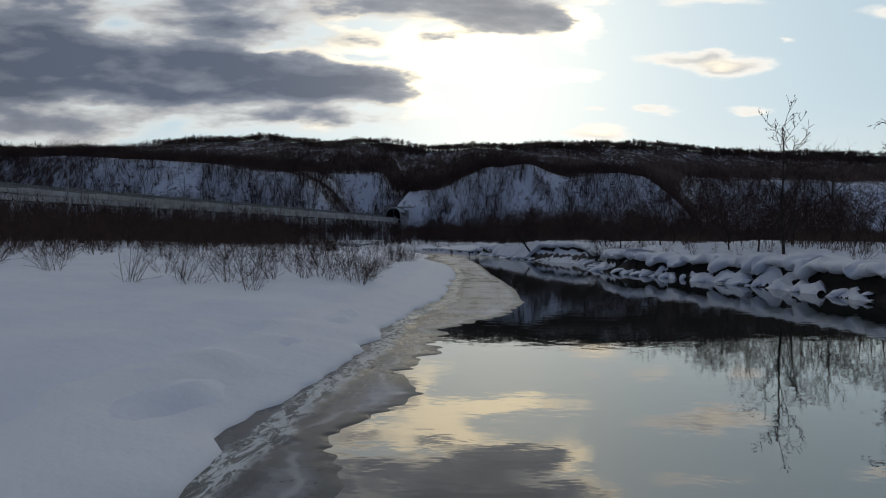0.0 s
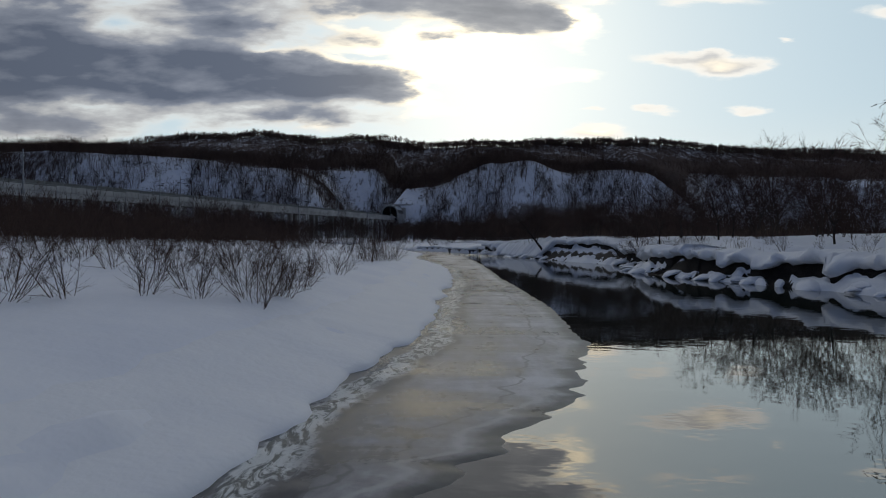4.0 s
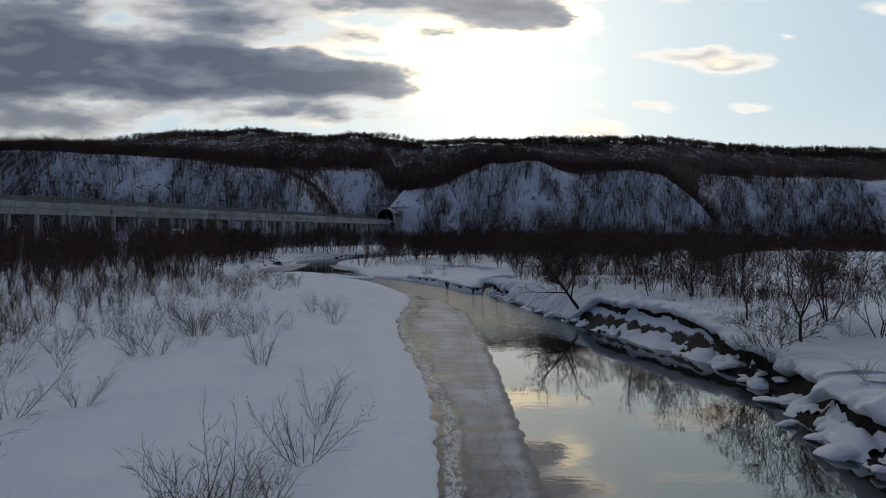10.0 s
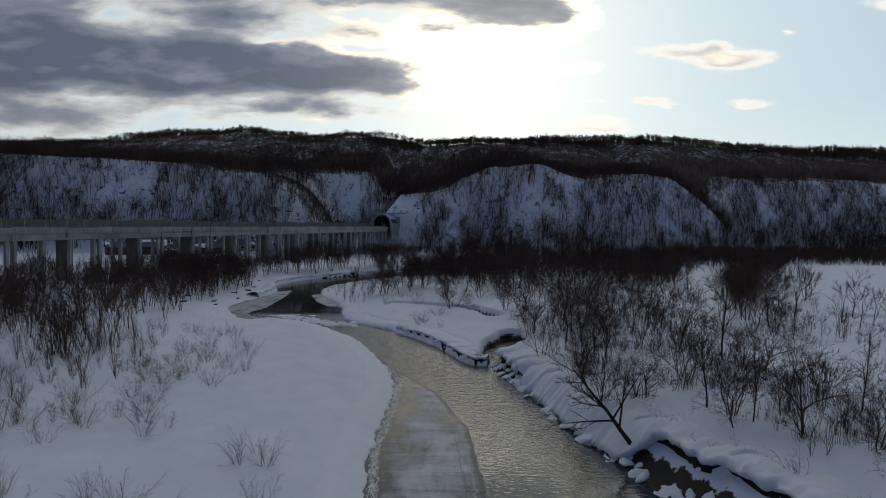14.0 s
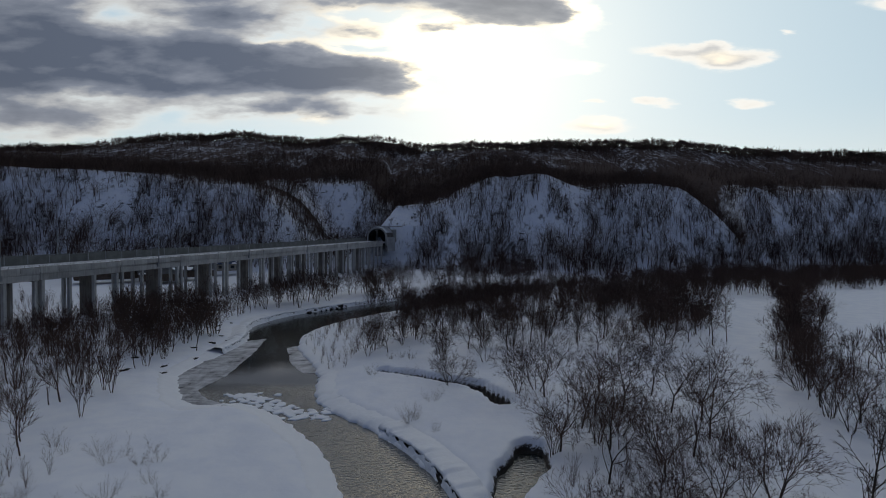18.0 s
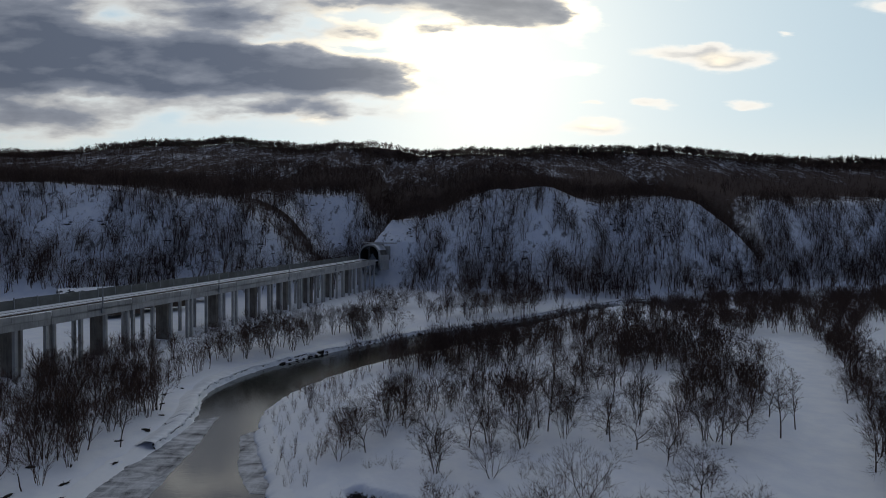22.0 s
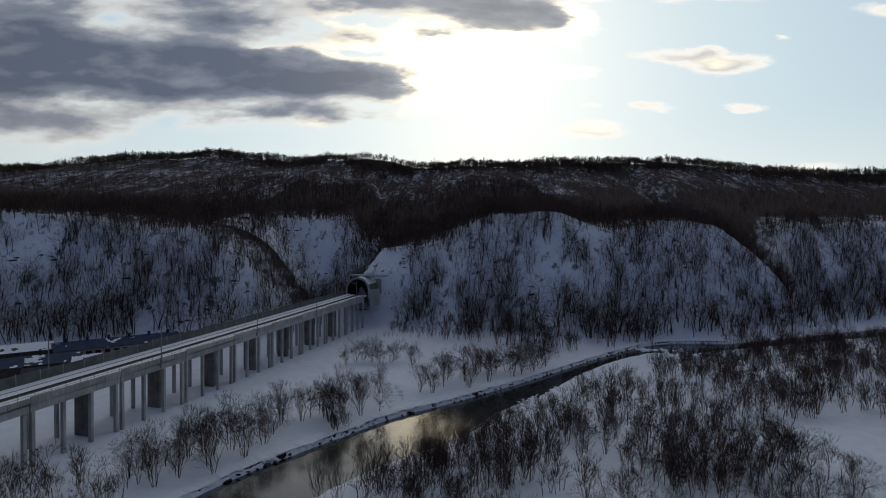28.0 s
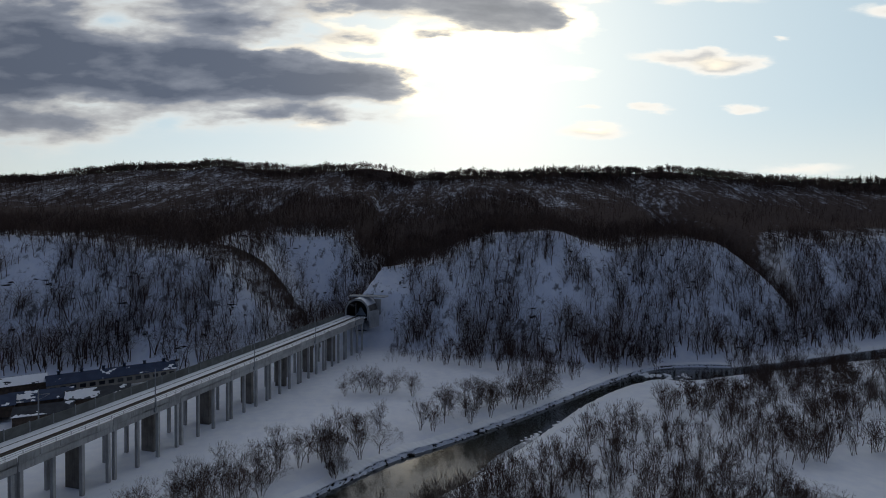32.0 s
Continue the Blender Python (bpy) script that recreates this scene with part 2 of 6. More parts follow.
def make_ground():
    """Snow; bare soil on steep river banks; ground darkened in colour for dense, shaded hill woods."""
    m, N, b, pos, geo = material("snow_ground", 0.62, 0.0, 0.3)
    sep = N.t.nodes.new("ShaderNodeSeparateXYZ")
    N.link(pos, sep.inputs[0])
    nrm = N.t.nodes.new("ShaderNodeSeparateXYZ")
    N.link(geo.outputs["True Normal"], nrm.inputs[0])
    n1 = N.noise(pos, 0.35, 5)
    n2 = N.noise(pos, 6.0, 4)
    n3 = N.noise(N.scaled(pos, 1, 0.3, 0.5), 0.09, 5, 0.65)
    snow = N.mix(N.smooth(n1, 0.3, 0.7), (0.76, 0.79, 0.87), (0.84, 0.86, 0.91))
    soil = N.mix(n2, (0.014, 0.011, 0.009), (0.050, 0.039, 0.030))
    bank = N.t.nodes.new("ShaderNodeAttribute")
    bank.attribute_name = "bare_bank"
    col = N.mix(N.smooth(N.m("ADD", bank.outputs["Fac"], N.m("MULTIPLY", N.m("SUBTRACT", n2, 0.5), 0.8)), 0.42, 0.58), snow, soil)
    wet = N.smooth(sep.outputs[2], 0.05, -0.05)
    col = N.mix(wet, col, N.mix(n2, (0.030, 0.030, 0.024), (0.09, 0.085, 0.07)))
    # rock and brush breaking through the snow of the bluffs
    hi = N.smooth(sep.outputs[2], 7.0, 14.0)
    rock = N.smooth(N.noise(N.scaled(pos, 1, 1, 0.45), 0.24, 7, 0.72), 0.54, 0.63)
    col = N.mix(N.m("MULTIPLY", N.m("MULTIPLY", hi, rock), 0.8), col, (0.065, 0.055, 0.05))
    # dark ground colour standing in for dense trees and their shade on the plateau
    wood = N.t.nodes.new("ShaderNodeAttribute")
    wood.attribute_name = "wood_dark"
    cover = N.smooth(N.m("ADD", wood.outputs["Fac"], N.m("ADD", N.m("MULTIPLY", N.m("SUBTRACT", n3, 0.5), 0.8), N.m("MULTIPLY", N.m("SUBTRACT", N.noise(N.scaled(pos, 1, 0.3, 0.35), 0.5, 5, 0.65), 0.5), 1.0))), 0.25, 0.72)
    wood_tone = N.mix(N.noise(pos, 0.5, 6, 0.7), (0.036, 0.028, 0.026), (0.15, 0.115, 0.10))
    col = N.mix(cover, col, wood_tone)
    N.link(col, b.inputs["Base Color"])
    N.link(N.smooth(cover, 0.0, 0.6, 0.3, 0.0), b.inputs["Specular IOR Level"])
    h = N.m("ADD", N.m("MULTIPLY", N.noise(pos, 1.1, 4), 0.75), N.m("MULTIPLY", N.noise(pos, 22.0, 3), 0.02))
    bump(N, b, h, 0.5, 0.12)
    return m


def make_snow():
    m, N, b, pos, geo = material("snow_loose", 0.6, 0.0, 0.3)
    N.link(N.mix(N.noise(pos, 1.3, 4), (0.80, 0.82, 0.87), (0.88, 0.89, 0.91)), b.inputs["Base Color"])
    bump(N, b, N.m("ADD", N.m("MULTIPLY", N.noise(pos, 1.1, 4), 0.75), N.m("MULTIPLY", N.noise(pos, 9.0, 4), 0.10)), 0.5, 0.12)
    return m


def make_water():
    m, N, b, pos, geo = material("river_water", 0.015, 0.0, 0.5)
    b.inputs["IOR"].default_value = 2.4
    sep = N.t.nodes.new("ShaderNodeSeparateXYZ")
    N.link(pos, sep.inputs[0])
    N.link(N.mix(N.noise(pos, 0.15, 3), (0.010, 0.014, 0.013), (0.020, 0.025, 0.020)), b.inputs["Base Color"])
    # riffle where the river runs shallow over stones
    riffle = N.m("MULTIPLY", N.smooth(sep.outputs[1], 66.0, 98.0), N.smooth(sep.outputs[1], 139.0, 129.0, 0.02, 1.0))
    calm = N.noise(N.scaled(pos, 0.9, 1.5, 1), 1.3, 3)
    chop = N.noise(N.scaled(pos, 1.0, 1.7, 1), 2.1, 2.5, 0.55)
    h = N.m("ADD", N.m("MULTIPLY", calm, 0.010), N.m("MULTIPLY", N.m("MULTIPLY", chop, riffle), 0.34))
    bump(N, b, h, 1.0, 0.3)
    N.link(N.m("MULTIPLY_ADD", riffle, 0.05, N.smooth(sep.outputs[1], 136.0, 165.0, 0.012, 0.13)), b.inputs["Roughness"])
    return m


def make_ice():
    """Wet grey shelf ice with broken white rim ice at the snow, faint bands across it, frosted paler towards the water."""
    m, N, b, pos, geo = material("shelf_ice", 0.34, 0.0, 0.24)
    off = N.t.nodes.new("ShaderNodeAttribute")
    off.attribute_name = "from_snow"
    d = off.outputs["Fac"]
    warp = N.m("SUBTRACT", N.noise(pos, 1.1, 4, 0.6), 0.5)
    dn = N.m("MULTIPLY_ADD", warp, 0.8, d)
    band = N.noise(N.scaled(pos, 0.22, 1.0, 1), 0.75, 5, 0.6, 0, 0.8)
    big = N.noise(N.scaled(pos, 1.0, 0.45, 1), 0.45, 6, 0.62, 0, 0.8)
    small = N.noise(pos, 6.0, 6, 0.65)
    cell = N.noise(N.scaled(pos, 1.0, 0.5, 1), 4.5, 6, 0.68, 0, 1.6)
    f = N.m("ADD", N.m("MULTIPLY", band, 0.42), N.m("ADD", N.m("MULTIPLY", big, 0.46), N.m("MULTIPLY", small, 0.12)))
    f = N.m("MULTIPLY_ADD", N.m("SUBTRACT", f, 0.5), 1.35, 0.5)
    f = N.m("ADD", f, N.smooth(dn, 0.9, 2.8, -0.035, 0.075))
    col = N.ramp(f, [(0.40, (0.078, 0.082, 0.096)), (0.465, (0.148, 0.152, 0.168)), (0.53, (0.265, 0.272, 0.296)), (0.61, (0.47, 0.48, 0.51)), (0.68, (0.60, 0.61, 0.64))])
    # thin white cracks
    vor = N.t.nodes.new("ShaderNodeTexVoronoi")
    vor.feature, vor.inputs["Scale"].default_value = "DISTANCE_TO_EDGE", 0.33
    N.link(N.scaled(N.scaled(pos, 1, 1, 1), 1.6, 0.7, 1), vor.inputs["Vector"])
    crack = N.m("MULTIPLY", N.smooth(vor.outputs["Distance"], 0.008, 0.002), N.smooth(big, 0.56, 0.62))
    col = N.mix(N.m("MULTIPLY", crack, 0.6), col, (0.58, 0.59, 0.60))
    # thin wet margin at the open water, a healed crack along it
    wat = N.t.nodes.new("ShaderNodeAttribute")
    wat.attribute_name = "from_water"
    wn = N.m("MULTIPLY_ADD", warp, 0.5, wat.outputs["Fac"])
    col = N.mix(N.m("MULTIPLY", N.smooth(wn, 0.42, 0.10), 0.75), col, (0.05, 0.055, 0.052))
    line = N.m("MULTIPLY", N.smooth(wn, 0.95, 1.0), N.smooth(wn, 1.07, 1.02))
    col = N.mix(N.m("MULTIPLY", line, 0.55), col, (0.045, 0.045, 0.05))
    pale = N.m("MULTIPLY", N.smooth(wn, 0.40, 0.48), N.smooth(wn, 0.62, 0.52))
    col = N.mix(N.m("MULTIPLY", pale, 0.5), col, (0.50, 0.51, 0.52))
    # broken rim ice between two wet dark lines
    rimz = N.m("MULTIPLY", N.smooth(dn, 0.08, 0.15), N.smooth(dn, 0.80, 0.50))
    rimc = N.mix(N.smooth(cell, 0.43, 0.55), (0.085, 0.095, 0.092), (0.62, 0.64, 0.64))
    col = N.mix(rimz, col, rimc)
    wet = N.m("ADD", N.smooth(dn, 0.09, 0.02), N.m("MULTIPLY", N.smooth(dn, 0.66, 0.76), N.smooth(dn, 1.05, 0.80)))
    col = N.mix(N.m("MULTIPLY", wet, 0.75), col, (0.055, 0.056, 0.060))
    N.link(col, b.inputs["Base Color"])
    N.link(N.smooth(f, 0.38, 0.62, 0.22, 0.42), b.inputs["Roughness"])
    bump(N, b, N.m("ADD", N.m("MULTIPLY", N.m("MULTIPLY", rimz, cell), 1.2), N.m("ADD", N.m("MULTIPLY", big, 0.25), N.m("MULTIPLY", small, 0.2))), 0.3, 0.05)
    return m


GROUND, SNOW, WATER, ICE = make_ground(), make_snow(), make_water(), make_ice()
RIM = plain("rim_ice", (0.24, 0.25, 0.27), (0.55, 0.57, 0.61), 3.0, 0.5, bumps=0.8, dist=0.05)
BARK = plain("bark_grey_brown", (0.034, 0.027, 0.023), (0.092, 0.074, 0.062), 3.0, 0.9, rnd=0.6, spec=0.08)
TWIG = plain("twigs_brown", (0.050, 0.033, 0.028), (0.108, 0.071, 0.058), 1.2, 0.9, bumps=0.0, rnd=0.6, spec=0.08)
WILLOW = plain("willow_twigs_red_brown", (0.046, 0.030, 0.025), (0.10, 0.064, 0.050), 1.2, 0.9, bumps=0.0, rnd=0.5, spec=0.08)
FOREST = plain("far_wood_bark", (0.050, 0.034, 0.028), (0.130, 0.088, 0.072), 0.06, 0.95, bumps=0.0, spec=0.05)
NEEDLES = plain("conifer_needles", (0.012, 0.018, 0.012), (0.035, 0.045, 0.028), 0.5, 0.9, bumps=0.0)
STRAW = plain("dry_grass", (0.06, 0.038, 0.028), (0.15, 0.10, 0.07), 2.0, 0.85, bumps=0.0)
SOIL = plain("bank_soil", (0.010, 0.008, 0.007), (0.040, 0.031, 0.024), 1.5, 0.9, bumps=0.9, dist=0.12)
CONCRETE = streaked("weathered_concrete", (0.30, 0.295, 0.285), (0.48, 0.475, 0.46))
# darker tone for the wall piers, under-deck beams and tunnel hood
CONCRETE_DARK = streaked("dark_streaked_concrete", (0.12, 0.108, 0.094), (0.25, 0.23, 0.205))
BARRIER = plain("barrier_panel_grey", (0.085, 0.090, 0.085), (0.15, 0.155, 0.15), 0.5, 0.7, rnd=0.2)
STEEL = plain("galvanised_steel", (0.22, 0.23, 0.24), (0.36, 0.37, 0.38), 1.5, 0.5, metal=0.6, bumps=0.1)
RAIL = plain("rail_rust", (0.05, 0.038, 0.03), (0.13, 0.09, 0.065), 2.0, 0.6, metal=0.4)
BALLAST = plain("wet_ballast", (0.025, 0.024, 0.024), (0.085, 0.08, 0.078), 4.0, 0.85, bumps=0.8, dist=0.05)
ROOF = plain("blue_metal_roof", (0.014, 0.028, 0.070), (0.028, 0.050, 0.105), 0.6, 0.6, bumps=0.2, spec=0.2)
ROOF_DARK = plain("dark_metal_roof", (0.016, 0.020, 0.030), (0.040, 0.046, 0.06), 0.6, 0.65, bumps=0.2, spec=0.2)
WALL = plain("cream_wall_board", (0.24, 0.22, 0.18), (0.36, 0.33, 0.28), 0.5, 0.8)
TIMBER = plain("dark_timber", (0.05, 0.035, 0.025), (0.12, 0.085, 0.06), 1.0, 0.8)
GLASS = plain("dark_window_glass", (0.010, 0.012, 0.015), (0.03, 0.034, 0.04), 0.3, 0.08, bumps=0.0, spec=0.6)
# near-black, so that the short tube passes for an unlit tunnel
DARK = plain("tunnel_gloom", (0.012, 0.012, 0.012), (0.03, 0.03, 0.03), 0.5, 0.9)


# ---- building helpers ----
def tri_mesh(name, verts, tris, mat, smooth=False):
    """A mesh from numpy arrays of places and triangles."""
    me = bpy.data.meshes.new(name)
    v, f = np.asarray(verts, np.float32), np.asarray(tris, np.int32)
    me.vertices.add(len(v))
    me.vertices.foreach_set("co", v.ravel())
    me.loops.add(f.size)
    me.loops.foreach_set("vertex_index", f.ravel())
    me.polygons.add(len(f))
    me.polygons.foreach_set("loop_start", np.arange(0, f.size, 3, dtype=np.int32))
    me.polygons.foreach_set("use_smooth", np.full(len(f), smooth))
    me.update(calc_edges=True)
    me.materials.append(mat)
    return me


def part(name, data, mat, parent, label=""):
    """Links a bmesh or a mesh as one object under a thing or a part."""
    if isinstance(data, bmesh.types.BMesh):
        me = bpy.data.meshes.new(name)
        data.to_mesh(me)
        data.free()
        me.materials.append(mat)
        data = me
    ob = new(name, data)
    ob.parent = parent
    return tagged(ob, label)


def thing(name, label, category, group="", kind="", at=None):
    ob = new(name)
    ob.empty_display_size = 0.2
    if at is not None:
        ob.matrix_world = at
    return tagged(ob, label, category, group, kind)


def box(bm, c, s, rz=0.0, bevel=0.0, rx=0.0, ry=0.0):
    """A box at c of size s, turned by rz degrees, with chamfered edges."""
    r = bmesh.ops.create_cube(bm, size=1.0, matrix=pose(*c, rx, ry, rz) @ Matrix.Diagonal((*s, 1)))
    if bevel:
        edges = list({e for v in r["verts"] for e in v.link_edges})
        bmesh.ops.bevel(bm, geom=edges, offset=bevel, segments=1, affect="EDGES")
    return bm


def boxed(c, s, rz=0.0, bevel=0.02, rx=0.0, ry=0.0):
    return box(bmesh.new(), c, s, rz, bevel, rx, ry)


def tube(bm, a, b, r, n=8, r2=None):
    a, b = Vector(a), Vector(b)
    d = b - a
    m = Matrix.Translation((a + b) / 2) @ d.to_track_quat("Z", "Y").to_matrix().to_4x4()
    bmesh.ops.create_cone(bm, cap_ends=True, segments=n, radius1=r, radius2=r if r2 is None else r2, depth=d.length, matrix=m)
    return bm


def vnoise(x, y, seed=0):
    """Smooth value noise on numpy arrays, 0 to 1."""
    xi, yi = np.floor(x).astype(np.int64), np.floor(y).astype(np.int64)
    fx, fy = x - xi, y - yi
    fx, fy = fx * fx * (3 - 2 * fx), fy * fy * (3 - 2 * fy)

    def h(a, b):
        n = (a * 374761393 + b * 668265263 + seed * 144665) & 0x7FFFFFFF
        n = ((n ^ (n >> 13)) * 1274126177) & 0x7FFFFFFF
        return ((n ^ (n >> 16)) & 0xFFFF) / 65535.0
    return (h(xi, yi) * (1 - fx) + h(xi + 1, yi) * fx) * (1 - fy) + (h(xi, yi + 1) * (1 - fx) + h(xi + 1, yi + 1) * fx) * fy


def fbm(x, y, seed=0, octaves=4):
    s, a = 0, 0.5
    for i in range(octaves):
        s = s + a * vnoise(x * 2 ** i, y * 2 ** i, seed + i)
        a /= 2
    return s


# ---- plan of the valley: river banks, stream, tracks, foot of the hills ----
BANK_L = np.array([(-4, -60), (-3.4, 0), (-3, 6), (-2.7, 9), (-2, 13), (-1.6, 19), (-0.1, 24), (0.2, 29), (0.5, 34), (1, 40), (1, 54), (-0.6, 64), (-2.2, 72),
                   (-3, 80), (-2.6, 88), (-2.6, 95), (-5, 104), (-10, 116), (-17, 125), (-23, 130), (-28.5, 127), (-34.5, 137), (-37, 143),
                   (-35.5, 155), (-35, 167), (-41, 181), (-36, 198), (-27, 211), (-18, 222), (-7, 236), (6, 246), (19, 258)], float)
BANK_L = np.vstack([BANK_L, [(33, 271), (59, 298), (84, 321), (100, 327), (120, 326), (152, 338), (213, 365), (330, 410)]])
BANK_R = np.array([(24, -60), (22, 0), (20.5, 23), (20, 33), (17.2, 42), (14.2, 47.5), (14.9, 54.5), (17.4, 59.5), (14.8, 69), (11.2, 78.5), (9.3, 86.5), (8.3, 93),
                   (6.2, 101.5), (4, 102), (1, 111), (-5, 120), (-11, 126), (-14.5, 131), (-16, 143), (-24, 159), (-27, 174), (-21, 190),
                   (-16, 198), (-7, 210), (4, 219), (14, 231), (25, 245), (39, 265), (56, 287)], float)
BANK_R = np.vstack([BANK_R, [(80, 308), (93, 304), (115, 314), (196, 344), (330, 392)]])
STREAM = np.array([(6.0, 101.0), (7.2, 105), (8.6, 108.5), (9.8, 111.5), (10.4, 114)], float)
BROOK = np.array([(-6.5, 141.6), (-1.8, 139), (2.2, 136), (6.3, 133.3), (8.4, 129.5), (9.2, 126.5)], float)     # the stream's upper, open reach
TRACKWAY = np.array([(97, 228), (83, 203), (62, 170), (46, 147), (38.5, 126), (35.8, 112), (34, 101), (33.5, 92), (34, 80)], float)
FIELD = np.array([(57, 124.5), (67, 143), (80, 169), (109, 219), (135, 250), (230, 262), (190, 140), (110, 100)], float)
FOOT_X = (-700, -400, -140, -85, -62, -45, -28, -10, 25, 60, 90, 120, 160, 213, 300, 700)
FOOT_Y = (200, 262, 297, 303, 325, 338, 352, 347, 331, 318, 329, 334, 348, 375, 402, 470)
CREST_X = (-700, -260, -150, -110, -92, -78, -68, -60, -52, -40, -26, -14, 0, 14, 28, 50, 70, 92, 112, 134, 152, 163, 176, 184, 190, 197, 240, 300, 700)
CREST_Z = (56, 51, 50, 46, 42, 33, 20, 10, 8, 10, 30, 36, 38, 47, 54, 53, 50, 47, 51, 52, 48, 36, 19, 12, 40, 50, 52, 54, 56)
RIDGE_X = (-900, -433, -350, -288, -198, -142, -75, -7, 33, 72, 157, 231, 294, 357, 425, 900)
RIDGE_Z = (96, 100, 103, 112, 118, 112, 117, 112, 114, 112, 118, 120, 113, 110, 113, 103)


def s01(v):
    v = np.clip(v, 0, 1)
    return v * v * (3 - 2 * v)


def crest_of(x, y):
    """Height of the bluff's edge; the gullies between the bluffs run back at a slant."""
    s = np.clip(y - np.interp(x, FOOT_X, FOOT_Y), 0, 90)
    q = x + np.interp(x, (100, 150), (0.0, 0.15)) * s
    return (np.interp(q - 4, CREST_X, CREST_Z) + np.interp(q, CREST_X, CREST_Z) + np.interp(q + 4, CREST_X, CREST_Z)) / 3


def middle_bluff(x):
    """Share of the bluff that stands back behind the tunnel."""
    return s01((x + 112) / 18) * (0.70 + 0.30 * s01((-34 - x) / 16)) * s01((-16 - x) / 16)


def behind_edge(x, y):
    """Metres behind the edge of the bluffs."""
    s = y - np.interp(x, FOOT_X, FOOT_Y) - np.clip(crest_of(x, y) * 0.80, 18, 60)
    m = middle_bluff(x)
    return np.where((m > 0.4) & (y > 364), np.maximum(np.minimum(s, y - 399), (x + 40) * 1.2), s)


def line_dist(px, py, line):
    """Distance of points to a polyline."""
    best = np.full(px.shape, 1e9)
    for (ax, ay), (bx, by) in zip(line[:-1], line[1:]):
        dx, dy = bx - ax, by - ay
        k = np.clip(((px - ax) * dx + (py - ay) * dy) / (dx * dx + dy * dy), 0, 1)
        best = np.minimum(best, (px - ax - k * dx) ** 2 + (py - ay - k * dy) ** 2)
    return np.sqrt(best)


def inside(px, py, poly):
    res = np.zeros(px.shape, bool)
    for (ax, ay), (bx, by) in zip(poly, np.roll(poly, -1, axis=0)):
        if ay == by:
            continue
        res ^= ((ay > py) != (by > py)) & (px < (bx - ax) * (py - ay) / (by - ay) + ax)
    return res


RIVER = np.vstack([BANK_L, BANK_R[::-1]])
ARC = lambda y: -66.5 + 0.272 * (y - 200) - 9.8e-5 * (y - 200) ** 2     # near face of the viaduct
RISE = lambda y: 14.4 + 0.0152 * (y - 200)                              # top of its parapet


def shore(x, y):
    """Signed distance to the ragged water line (positive on land), and which bank is nearer."""
    dl, dr = line_dist(x, y, BANK_L), line_dist(x, y, BANK_R)
    wet = inside(x, y, RIVER)
    left = dl < dr
    d = np.where(left, dl, dr)
    sd = np.where(wet, -d, d)
    return sd, left


def stream_dist(x, y):
    """Distance to the side stream, with ragged banks; the pool near its mouth is the widest."""
    a = line_dist(x, y, STREAM) - 0.9 * np.exp(-((y - 110) / 3.0) ** 2)
    b = line_dist(x, y, BROOK) + 0.15
    return np.minimum(a, b) + 0.7 * (fbm(x * 0.9, y * 0.9, 77, 2) - 0.4)


